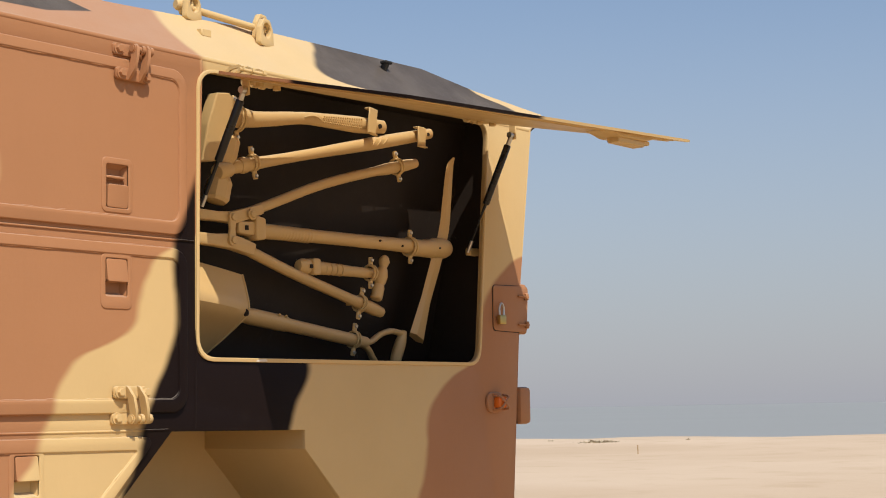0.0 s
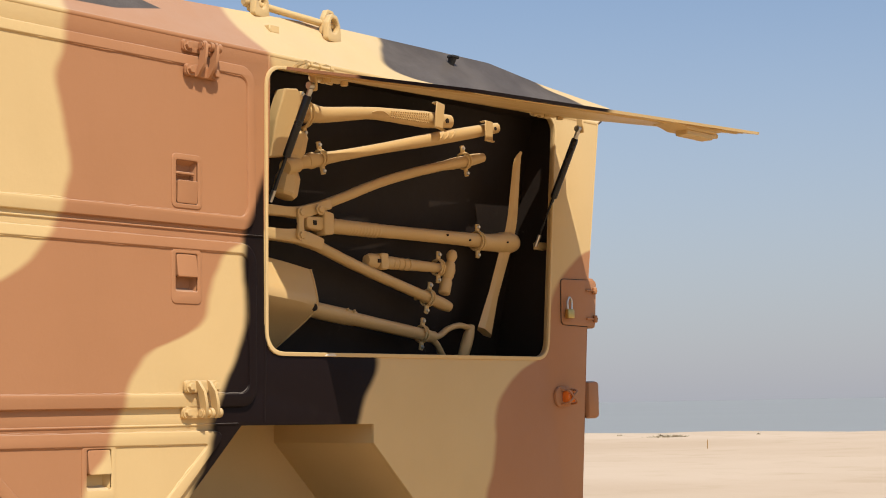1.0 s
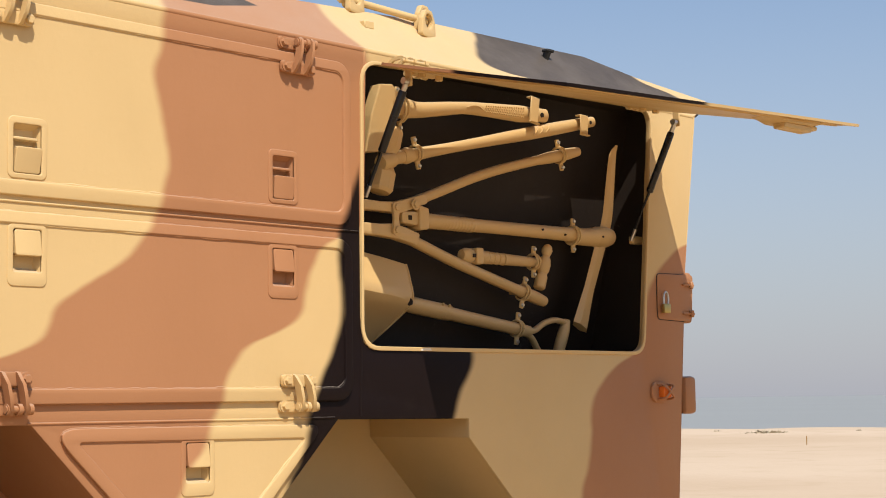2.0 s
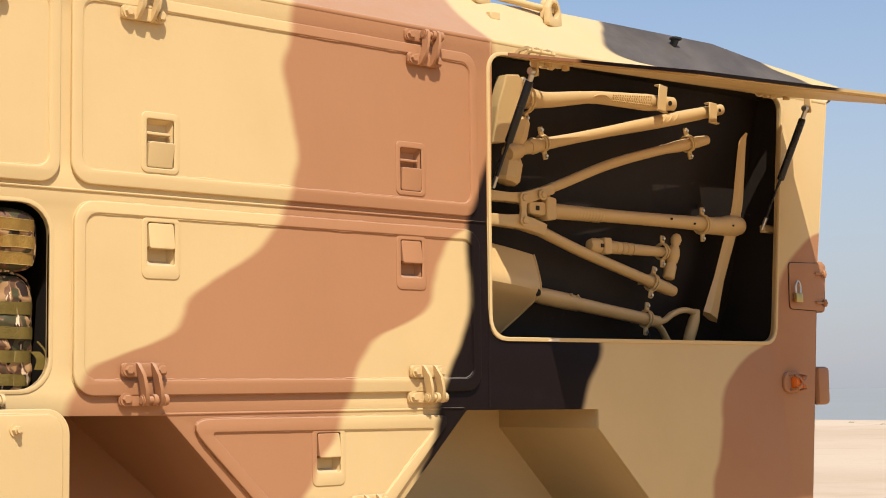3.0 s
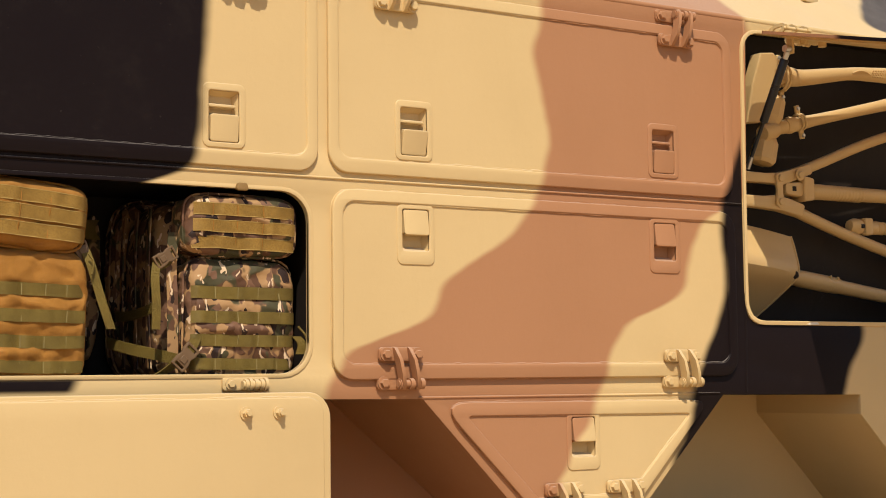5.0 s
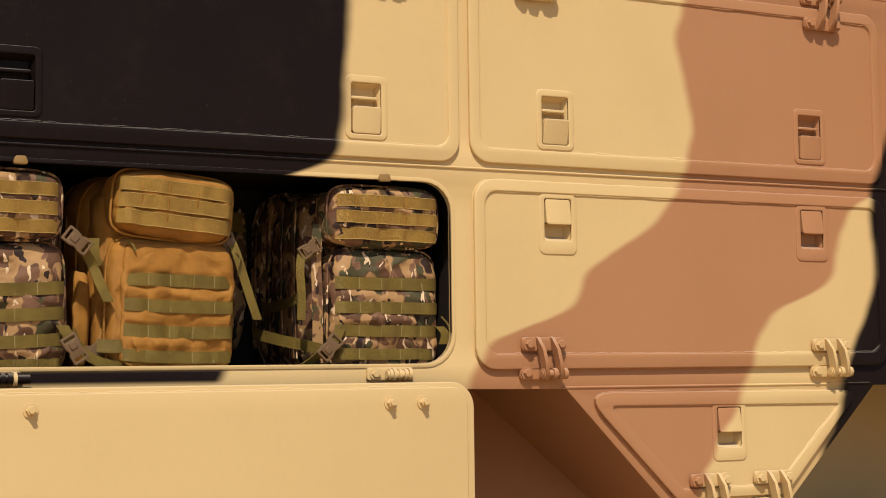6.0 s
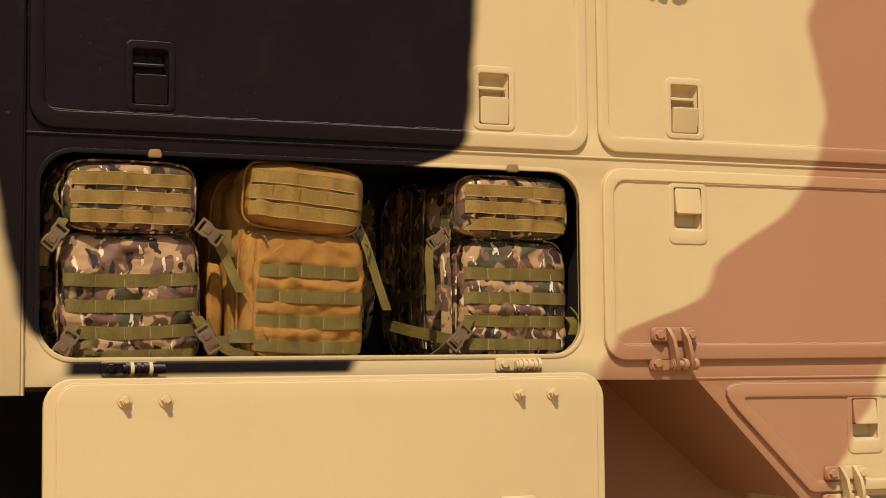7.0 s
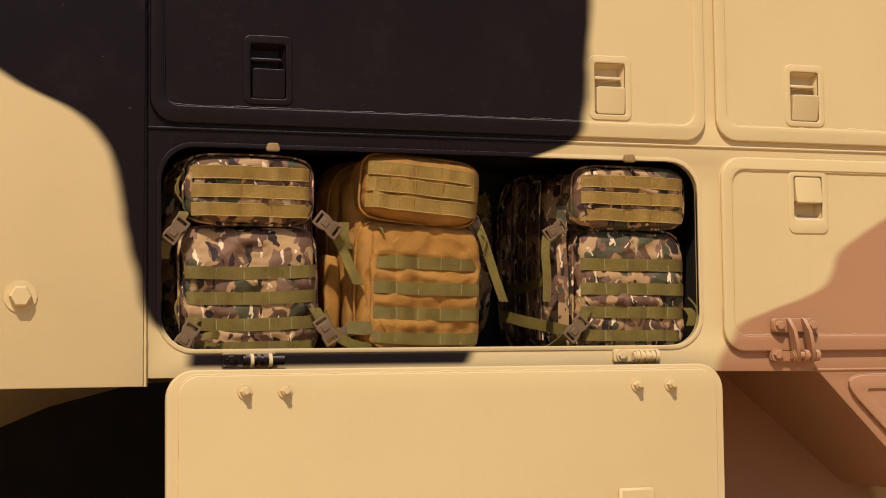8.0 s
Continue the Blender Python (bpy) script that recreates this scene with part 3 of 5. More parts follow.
closed_door("au", [(0.593, 2.067, False, 5), (1.264, 2.064, False, 5)], [(0.538, 2.352), (1.298, 2.352)], True, 0.002)
closed_door("bu", [(1.692, 2.066, False, 13), (2.362, 2.069, False, 5)], [(1.646, 2.354), (2.399, 2.357)], True, 0.002)
closed_door("bl", [(1.693, 1.850, True, 8), (2.359, 1.850, True, 8)], [(1.648, 1.575), (2.395, 1.571)], False)
tri = base("wedge_door", (0, 0, 0), "", "")
tri.parent, tri.location = V, -V.location
hole = latch_parts(2.116, 1.415, True, tri, 8)
tri_out, tri_in = rpoly(TRI, [0.03, 0.022, 0.03, 0.03]), rpoly([(1.812, 1.475), (2.424, 1.469), (2.242, 1.297), (1.992, 1.297)], 0.006)
child("door_rim", slab([tri_out, tri_in], -0.0105, -0.001, 0.0026, 2), paint, tri)
child("door_panel", slab([rpoly([(1.800, 1.482), (2.436, 1.476), (2.25, 1.289), (1.985, 1.289)], 0.01), hole], -0.0062, -0.001), paint, tri)
child("sealant_bead", sealant(tri_in, -0.0066, 0.0019, 3.0), paint, tri)
child("sealant_bead", sealant(tri_out, -0.0006, 0.0016, 5.0), paint, tri)
hinge_part(2.055, 1.285, False, tri)
hinge_part(2.223, 1.285, False, tri)

# the pack locker's door hangs open, its inside outwards
flap = base("open_flap_door", (0, 0, 0), "", "")
flap.parent, flap.location = V, -V.location
child("flap_plate", slab([rrect(0.402, 1.463, 1.085, 1.531, 0.05, 8)], -0.062, -0.045, 0.003, 2), beige, flap)
child("flap_inner_panel", slab([rrect(0.423, 1.446, 1.106, 1.521, 0.036, 8)], -0.0675, -0.0615, 0.0025, 2), beige, flap)
child("sealant_bead", sealant(rrect(0.4225, 1.4465, 1.1055, 1.5215, 0.0365, 8), -0.0622, 0.0017, 4.0), beige, flap)
for x in (0.536, 0.607, 1.280, 1.349):
    child("flap_bolt", smooth(hexbolt(x, -0.0675, 1.493, 0.0088, 0.011, True, 0.017)), beige, flap)
for x in (0.56, 1.272):
    child("latch_back", box(x - 0.036, x + 0.036, -0.080, -0.066, 1.19, 1.302, 0.004), beige, flap)
for x in (0.557, 1.310):
    bm = slab([rrect(x - 0.050, x + 0.048, 1.535, 1.560, 0.006)], -0.009, 0.0, 0.002)
    add(bm, tube([(x - 0.014, -0.018, 1.546), (x + (0.060 if x < 1 else 0.036), -0.018, 1.546)], 0.008, 12, turn=(0, 0, 1)))
    for dx in (-0.010, 0.010, 0.022):
        add(bm, tube([(x + dx, -0.018, 1.546), (x + dx + 0.007, -0.018, 1.546)], 0.011, 14, turn=(0, 0, 1)))
    add(bm, hexbolt(x - 0.034, -0.009, 1.548, 0.008, 0.008))
    child("hinge", smooth(bm), paint, flap)
    for dx in (-0.002, 0.031):
        child("hinge_arm", tube([(x + dx, -0.018, 1.546), (x + dx + 0.006, -0.018, 1.546)], 0.0128, 14, turn=(0, 0, 1)), beige, flap, "bare sand-coloured hinge arm")

# ---- the tool locker's hatch, raised on gas struts ----
hatch = base("raised_hatch", (0, 0, 0), "", "")
hatch.parent, hatch.location = V, -V.location
BL, BR, FL, FR = Vector((2.606, -0.070, 2.3575)), Vector((3.762, -0.045, 2.3942)), Vector((2.615, -0.66, 2.218)), Vector((3.858, -0.66, 2.272))


def on_hatch(u, v, w=0.0):
    """A place on the hatch: u along the hinge, v outwards, w above it."""
    p = BL.lerp(BR, u).lerp(FL.lerp(FR, u), v)
    up = (BR - BL).cross(FL - BL).normalized()
    return p - up * w if up.z < 0 else p + up * w


def hatch_plate(margin, w0, w1, r):
    loop = rpoly([(margin, 2 * margin), (1 - margin, 2 * margin), (1 - margin, 1 - 2 * margin), (margin, 1 - 2 * margin)], r, 6)
    return smooth(prism([on_hatch(u, v, w0) for u, v in loop], [on_hatch(u, v, w1) for u, v in loop]), 30)


child("hatch_plate", hatch_plate(0.0, 0.0, 0.007, 0.03), paint, hatch)
child("hatch_inner_panel", hatch_plate(0.03, -0.005, 0.001, 0.04), beige, hatch)
child("hatch_seam", tube([on_hatch(u, v, -0.0005) for u, v in ((0.03, 0.06), (0.97, 0.06), (0.97, 0.94), (0.03, 0.94), (0.03, 0.06))], 0.002, 6), beige, hatch)
for u in (0.125, 0.90):
    p = on_hatch(u, 0.02, -0.004)
    bm = box(p.x - 0.045, p.x + 0.045, -0.130, -0.068, p.z - 0.008, p.z - 0.001, 0.0025)
    for dx in (-0.034, -0.004, 0.022):
        add(bm, tube([(p.x + dx, -0.056, p.z + 0.002), (p.x + dx + 0.012, -0.056, p.z + 0.002)], 0.012, 12, turn=(0, 0, 1)))
    for dx in (-0.03, 0.03):
        add(bm, tube([(p.x + dx, -0.105, p.z - 0.006), (p.x + dx, -0.105, p.z - 0.019)], 0.010, 6))
    child("hinge", smooth(bm), beige, hatch)
    # cranked arms that reach over the gap to the hull
    for dx in (-0.040, -0.008, 0.030) if u < 0.5 else ():
        side = [(0.002, 0.006), (0.002, 0.019), (-0.020, 0.027), (-0.046, 0.028), (-0.064, 0.020), (-0.064, 0.012), (-0.048, 0.020), (-0.020, 0.019), (-0.008, 0.012)]
        child("hinge_arm", prism([(p.x + dx - 0.003, a, p.z + 0.016 + b) for a, b in side], [(p.x + dx + 0.003, a, p.z + 0.016 + b) for a, b in side]), beige, hatch)
    child("hinge_pin", tube([(p.x - 0.05, -0.056, p.z + 0.030), (p.x + 0.042, -0.056, p.z + 0.030)], 0.0045, 10, turn=(0, 0, 1)), beige, hatch)
# the catch at the hatch's free edge: a shaped plate with a bolt box under it
c = on_hatch(0.765, 0.94, -0.005)
bm = slab([rpoly([(c.x - 0.125, c.z), (c.x + 0.12, c.z + 0.010), (c.x + 0.11, c.z - 0.003), (c.x + 0.08, c.z - 0.010), (c.x - 0.05, c.z - 0.013), (c.x - 0.085, c.z - 0.006)], 0.006)], c.y - 0.02, c.y + 0.05, 0.003)
child("hatch_latch", smooth(bm), beige, hatch)
bm = box(c.x - 0.050, c.x + 0.080, c.y - 0.012, c.y + 0.026, c.z - 0.026, c.z - 0.010, 0.003)
add(bm, box(c.x + 0.060, c.x + 0.110, c.y - 0.010, c.y + 0.020, c.z - 0.018, c.z - 0.006, 0.003))
child("latch_bolt_box", smooth(bm), beige, hatch)


def gas_strut(top, low, share):
    ob = base("gas_strut", (0, 0, 0), "", "")
    ob.parent, ob.location = V, -V.location
    a, b = Vector(top), Vector(low)
    m = a.lerp(b, share)
    child("strut_cylinder", tube([a.lerp(b, 0.08), a.lerp(b, 0.09), m, m.lerp(b, 0.02)], [0.008, 0.0105, 0.0105, 0.007], 14), gas_black, ob)
    child("strut_rod", tube([m, b], 0.0045, 10), gas_black, ob)
    bm = tube([a.lerp(b, -0.02), a.lerp(b, 0.09)], 0.007, 10)
    add(bm, tube([a + Vector((-0.012, 0, 0)), a + Vector((0.012, 0, 0))], 0.009, 10, turn=(0, 0, 1)))
    child("upper_strut_end", smooth(bm), steel, ob)
    child("lower_strut_end", tube([b.lerp(a, 0.10), b], 0.006, 10), steel, ob)
    bm = box(a.x + 0.004, a.x + 0.010, a.y - 0.012, a.y + 0.012, a.z - 0.012, a.z + 0.035, 0.002)
    child("strut_bracket", bm, beige, ob)


gas_strut((3.779, -0.10, 2.351), (3.766, 0.06, 2.014), 0.58)
gas_strut((2.673, -0.10, 2.322), (2.684, 0.06, 2.057), 0.60)
child("strut_peg", box(3.765, 3.81, 0.05, 0.07, 2.005, 2.028, 0.003), beige, V)

# ---- tail fittings ----
panel = [(3.803, 1.780), (3.972, 1.776), (3.983, 1.918), (3.803, 1.914)]
child("small_flap", slab([rpoly(panel, 0.015)], -0.0045, -0.001, 0.001), paint, V)
# dark sheet behind the flap; its edge paints the shade in the gap
child("flap_gap_shade", slab([rpoly([(3.801, 1.778), (3.974, 1.774), (3.984, 1.920), (3.801, 1.916)], 0.0165)], -0.0015, -0.0005), rubber, V)
for z in (1.886, 1.800):
    child("flap_hinge", box(3.925, 3.98, -0.011, -0.004, z - 0.003, z + 0.003, 0.001), paint, V)
    child("flap_hinge_knuckle", box(3.960, 3.972, -0.016, -0.004, z - 0.011, z + 0.011, 0.003), paint, V)
child("tail_light_guard", box(3.93, 3.977, -0.0035, 0.05, 1.772, 1.925, 0.008, 2), paint, V)
child("tail_bracket", box(3.93, 3.986, -0.006, 0.03, 1.500, 1.612, 0.012, 2), paint, V)
light = base("side_marker_lamp", (0, 0, 0), "", "")
light.parent, light.location = V, -V.location
child("lamp_base", slab([rrect(3.756, 3.838, 1.536, 1.596, 0.026)], -0.010, 0.0, 0.003), paint, light)
bm = box(3.785, 3.825, -0.032, -0.009, 1.549, 1.583, 0.006, 2)
child("lamp_lens", bm, amber, light, "orange marker lens")
for sx in (-1, 1):
    child("lamp_guard", tube(curve([(3.806 + 0.025 * sx, -0.010, 1.544), (3.806 + 0.019 * sx, -0.036, 1.550), (3.806, -0.038, 1.566), (3.806 - 0.019 * sx, -0.036, 1.582), (3.806 - 0.025 * sx, -0.010, 1.588)], 6), 0.0032, 8), paint, light)
lock = base("padlock", (3.822, -0.02, 1.80), "small brass padlock with a steel shackle on the vehicle's flap", "padlock")
child("lock_body", box(3.807, 3.838, -0.026, -0.012, 1.797, 1.825, 0.003, 2), brass, lock)
child("shackle", tube(curve([(3.812, -0.019, 1.824), (3.812, -0.019, 1.848), (3.822, -0.019, 1.860), (3.833, -0.019, 1.848), (3.833, -0.019, 1.824)], 6), 0.0032, 8), steel, lock)

# strikers for the open flap's catches
for x in (0.600, 1.300):
    child("striker", slab([rpoly([(x - 0.014, 1.920), (x + 0.014, 1.920), (x + 0.009, 1.935), (x - 0.009, 1.935)], 0.005)], -0.014, -0.003, 0.002), bumper, V)

# ---- roof fittings ----
def lug(x, y, z):
    """A lifting eye: a plate with a round hole, across the slope."""
    bm = slab([rpoly([(-0.031, 0.0), (0.031, 0.0), (0.027, 0.040), (0.013, 0.061), (-0.013, 0.061), (-0.027, 0.040)], 0.010),
               [(0.017 * math.cos(-i * math.pi / 8), 0.036 + 0.017 * math.sin(-i * math.pi / 8)) for i in range(16)]], -0.0065, 0.0065, 0.0015)
    bmesh.ops.transform(bm, matrix=pose(x, y, z - 0.004, 0, 0, 16) @ Matrix.Scale(1.22, 4), verts=bm.verts)
    return bm


for x, y, z in ((2.728, 0.140, 2.545), (2.955, 0.105, 2.512)):
    child("lifting_eye", lug(x, y, z), beige, V)
    child("lifting_eye", lug(x + 0.010, y + 0.024, z + 0.018), beige, V)
child("grab_bar", tube([(2.738, 0.155, 2.579), (2.97, 0.122, 2.558)], 0.0095, 12), beige, V)
child("bar_end", tube([(2.690, 0.160, 2.583), (2.697, 0.159, 2.583), (2.735, 0.155, 2.58)], [0.011, 0.015, 0.015], 12), beige, V)
child("roof_bracket", box(2.705, 2.74, 0.080, 0.105, 2.490, 2.512, 0.003), beige, V)
bm = tube([(3.462, 0.124, 2.528), (3.462, 0.114, 2.550)], [0.010, 0.012], 12)
add(bm, box(3.447, 3.480, 0.102, 0.126, 2.546, 2.555, 0.003))
child("roof_knob", bm, rubber, V)

# ---- wheels, added out of sight under the arches; front ones also block ground light ----
def wheel(x, y):
    ob = base("wheel", (0, 0, 0), "", "")
    ob.parent, ob.location = V, -V.location
    prof = [(0.30, -0.02), (0.50, -0.05), (0.59, 0.0), (0.60, 0.08), (0.60, 0.24), (0.59, 0.31), (0.50, 0.36), (0.30, 0.34)]
    for name, rows, material in (("tyre", prof, rubber), ("rim", [(0.04, 0.05), (0.26, 0.09), (0.31, 0.02), (0.31, 0.32), (0.04, 0.32)], beige)):
        bm = bmesh.new()
        rings = [[bm.verts.new((x + r * math.cos(2 * math.pi * k / 40), y + d, 0.60 + r * math.sin(2 * math.pi * k / 40))) for k in range(40)] for r, d in rows]
        for a, b in zip(rings, rings[1:] + (rings[:1] if name == "tyre" else [])):
            for k in range(40):
                bm.faces.new((a[k], a[(k + 1) % 40], b[(k + 1) % 40], b[k]))
        bmesh.ops.recalc_face_normals(bm, faces=bm.faces)
        child(name, smooth(bm), material, ob)


for wx in (1.03, 2.76):
    for wy in (0.02, 1.47):
        wheel(wx, wy)

# ---- tools in the locker ----
TY = 0.14


def tp(x, z, dy=0.0):
    return Vector((x, TY + dy, z))


def fitted(name, bm, material, parent, label=""):
    """As child(), with the upright plane of the tools laid back onto the locker's slanted back plate."""
    for v in bm.verts:
        off = v.co.y - TY
        k = (0.022 + 0.225 * (2.37 - v.co.z) + D) / (TY + D)
        v.co = Vector((v.co.x * k, k * (TY + D) - D + off, EYE + (v.co.z - EYE) * k))
    return child(name, bm, material, parent, label)


def tool(name, place, label, category):
    return base(name, tp(*place), label, category)


def bar(a, b, radii, n=16, flat=1.0, dy=0.0):
    """A straight bar between two places in the tools' plane, with radii at even steps."""
    a, b = tp(*a, dy), tp(*b, dy)
    k = len(radii) - 1
    return tube([a.lerp(b, i / k) for i in range(k + 1)], radii, n, flat)


def knobs(a, b, shares, r, thing):
    """Rings along a grip."""
    a, b = tp(*a), tp(*b)
    d = (b - a).normalized() * 0.003
    for s in shares:
        p = a.lerp(b, s)
        fitted("grip_rib", tube([p - d, p - d * 0.4, p + d * 0.4, p + d], [r * 0.9, r, r, r * 0.9], 14), tool_paint, thing)


axe = tool("felling_axe", (2.85, 2.31), "sand-painted felling axe with a moulded grip, clipped in the locker", "axe")
line = curve([tp(2.835, 2.312), tp(2.885, 2.316), tp(2.96, 2.320), tp(3.12, 2.345), tp(3.22, 2.352), tp(3.36, 2.358), tp(3.474, 2.366)], 5)
girth = [0.024, 0.027, 0.0215, 0.017, 0.0195, 0.0245, 0.0195]
fitted("axe_handle", tube(line, [girth[i // 5] + (girth[min(6, i // 5 + 1)] - girth[i // 5]) * (i % 5) / 5 for i in range(len(line))], 18, 0.75), tool_paint, axe)
fitted("axe_head", smooth(slab([rpoly([(2.790, 2.364), (2.834, 2.369), (2.845, 2.357), (2.851, 2.343), (2.862, 2.290), (2.832, 2.272), (2.814, 2.237), (2.803, 2.190), (2.735, 2.180), (2.758, 2.279)], 0.004, 3)], TY - 0.026, TY + 0.012, 0.004, 1), 20), tool_paint, axe)
fitted("axe_collar", bar((2.852, 2.315), (2.934, 2.318), [0.026, 0.0295, 0.028, 0.026, 0.0225], 18, 0.85), tool_paint, axe)
bm = bmesh.new()
for i in range(17):
    for j in range(4):
        x = 3.205 + 0.0095 * i + 0.0035 * (j % 2)
        z = 2.3505 + 0.043 * (x - 3.22) + (j - 1.2) * 0.0072 * (0.7 + 0.5 * i / 17)
        add(bm, tube([tp(x, z, -0.0135 - 0.003 * i / 17), tp(x, z, -0.0166 - 0.003 * i / 17)], [0.0030, 0.0020], 5, turn=(0, 0, 1)))
fitted("grip_knurl", bm, tool_paint, axe)
fitted("thumb_ridge", tube(curve([tp(3.130, 2.346, -0.012), tp(3.150, 2.353, -0.0145), tp(3.175, 2.354, -0.0145), tp(3.198, 2.347, -0.012)], 5), 0.0024, 8), tool_paint, axe)
# dark plug on the handle, coloured as the shade in its hole
fitted("pommel_hole_shade", tube([tp(3.442, 2.362, -0.0185), tp(3.442, 2.362, -0.012)], 0.007, 12, turn=(0, 0, 1)), liner, axe)

sledge = tool("sledgehammer", (2.85, 2.17), "sand-painted sledgehammer with an octagonal head, clipped in the locker", "hammer")
fitted("sledge_handle", bar((2.86, 2.180), (3.692, 2.374), [0.018, 0.018, 0.0155, 0.0145, 0.0145, 0.015, 0.0165, 0.018, 0.019, 0.019, 0.0185, 0.0175, 0.0155], 16, 0.85), tool_paint, sledge)
a, b = tp(2.852, 2.258, -0.004), tp(2.804, 2.086, -0.004)
shares = (0.0, 0.05, 0.29, 0.38, 0.60, 0.69, 0.95, 1.0)
fitted("sledge_head", smooth(tube([a.lerp(b, s) for s in shares], [0.027, 0.0325, 0.0325, 0.025, 0.025, 0.034, 0.035, 0.029], 8, 0.9), 15), tool_paint, sledge)
fitted("handle_eye", tube([tp(2.84, 2.172, -0.012), tp(2.796, 2.160, -0.022), tp(2.790, 2.158, -0.023)], [0.021, 0.0215, 0.018], 18), tool_paint, sledge)
fitted("handle_collar", bar((2.892, 2.188), (2.926, 2.196), [0.019, 0.0225, 0.0215, 0.018], 16, 0.9), tool_paint, sledge)
for x in (3.415, 3.442, 3.469):
    z = 2.180 + 0.2332 * (x - 2.86)
    fitted("grip_ridge", tube(curve([tp(x - 0.016, z - 0.016, -0.009), tp(x - 0.004, z - 0.003, -0.0165), tp(x + 0.010, z + 0.012, -0.0135), tp(x + 0.018, z + 0.019, -0.004)], 5), 0.0024, 8), tool_paint, sledge)
# solid dark plug for the shaded pommel hole
fitted("pommel_hole_shade", tube([tp(3.668, 2.367, -0.0150), tp(3.668, 2.367, -0.010)], 0.0055, 12, turn=(0, 0, 1)), liner, sledge)

cutter = tool("bolt_cutter", (2.88, 2.02), "long sand-painted bolt cutter with spread handles", "bolt cutter")
arm = curve([tp(2.905, 2.062), tp(3.02, 2.103), tp(3.188, 2.164), tp(3.36, 2.213), tp(3.62, 2.276)], 6)
fitted("cutter_handle", tube(arm, [0.0138] * (len(arm) - 5) + [0.0138, 0.0172, 0.0172, 0.0172, 0.014], 16), tool_paint, cutter)
arm = curve([tp(2.862, 1.989), tp(2.97, 1.955), tp(3.095, 1.918), tp(3.27, 1.873), tp(3.455, 1.827)], 6)
fitted("cutter_handle", tube(arm, [0.0150] * (len(arm) - 5) + [0.0150, 0.0180, 0.0180, 0.0180, 0.015], 16), tool_paint, cutter)
fitted("cutter_lever", slab([rpoly([(2.66, 2.062), (2.80, 2.060), (2.85, 2.064), (2.955, 2.092), (2.965, 2.068), (2.90, 2.046), (2.862, 2.034), (2.80, 2.036), (2.66, 2.034)], 0.008)], TY - 0.022, TY + 0.008, 0.003), tool_paint, cutter)
fitted("cutter_lever", slab([rpoly([(2.66, 2.002), (2.79, 2.002), (2.84, 2.006), (2.885, 1.998), (2.935, 1.985), (2.922, 1.955), (2.85, 1.968), (2.78, 1.972), (2.66, 1.974)], 0.008)], TY - 0.022, TY + 0.008, 0.003), tool_paint, cutter)
fitted("cutter_link", slab([rpoly([(2.826, 2.060), (2.856, 2.060), (2.850, 2.017), (2.856, 1.976), (2.826, 1.976), (2.832, 2.017)], 0.010)], TY - 0.030, TY - 0.020, 0.003), tool_paint, cutter)
for x, z in ((2.841, 2.047), (2.841, 1.988), (2.91, 2.060)):
    fitted("pivot_bolt", smooth(hexbolt(x, TY - 0.028, z, 0.010, 0.008)), tool_paint, cutter)

pick = tool("pickaxe", (3.70, 2.03), "sand-painted pickaxe with a round handle and curved head", "pickaxe")
fitted("pick_handle", bar((2.90, 2.024), (3.70, 2.028), [0.018, 0.021, 0.0195, 0.019, 0.0185, 0.0185, 0.019, 0.0195, 0.0205, 0.022, 0.024], 18), tool_paint, pick)
for i in range(14):
    x = 2.985 + 0.0125 * i
    fitted("grip_winding", tube([tp(x, 2.0243), tp(x + 0.004, 2.0243), tp(x + 0.008, 2.0244)], [0.0192, 0.0206, 0.0192], 16, cap=False), tool_paint, pick)
fitted("handle_collar", slab([rpoly([(2.926, 2.060), (2.962, 2.054), (2.962, 1.998), (2.926, 1.994)], 0.008)], TY - 0.029, TY + 0.02, 0.004, 2), tool_paint, pick)
fitted("handle_tip", slab([rpoly([(2.868, 2.040), (2.93, 2.044), (2.93, 2.006), (2.868, 2.010)], 0.012)], TY - 0.022, TY + 0.015, 0.004), tool_paint, pick)
# dark block on the tip, painted as the shade of a square hole
fitted("tip_hole_shade", box(2.89, 2.902, TY - 0.024, TY - 0.02, 2.019, 2.031), liner, pick)
fitted("pick_eye", tube([tp(x, 2.024 + 0.06 * (x - 3.64)) for x in (3.583, 3.612, 3.685, 3.692, 3.700, 3.742, 3.762, 3.774)], [0.0195, 0.024, 0.0285, 0.0285, 0.0315, 0.0315, 0.026, 0.012], 20), tool_paint, pick)
# tiny dark plugs give the shade of the nail holes
for x, z in ((3.43, 2.030), (3.53, 2.022), (3.695, 2.026)):
    fitted("nail_hole_shade", tube([tp(x, z, -0.024 if x < 3.6 else -0.032), tp(x, z, -0.016)], 0.003, 8, turn=(0, 0, 1)), liner, pick)
head = curve([tp(3.790, 2.311, -0.015), tp(3.7885, 2.280), tp(3.771, 2.18), tp(3.752, 2.08), tp(3.709, 1.98), tp(3.660, 1.87), tp(3.599, 1.757, -0.012)], 6)
girth = [0.005, 0.0165, 0.0205, 0.0230, 0.0240, 0.0225, 0.0330]
fitted("pick_head", smooth(tube(head, [girth[i // 6] + (girth[min(6, i // 6 + 1)] - girth[i // 6]) * (i % 6) / 6 for i in range(len(head))], 6, 0.5), 25), tool_paint, pick)

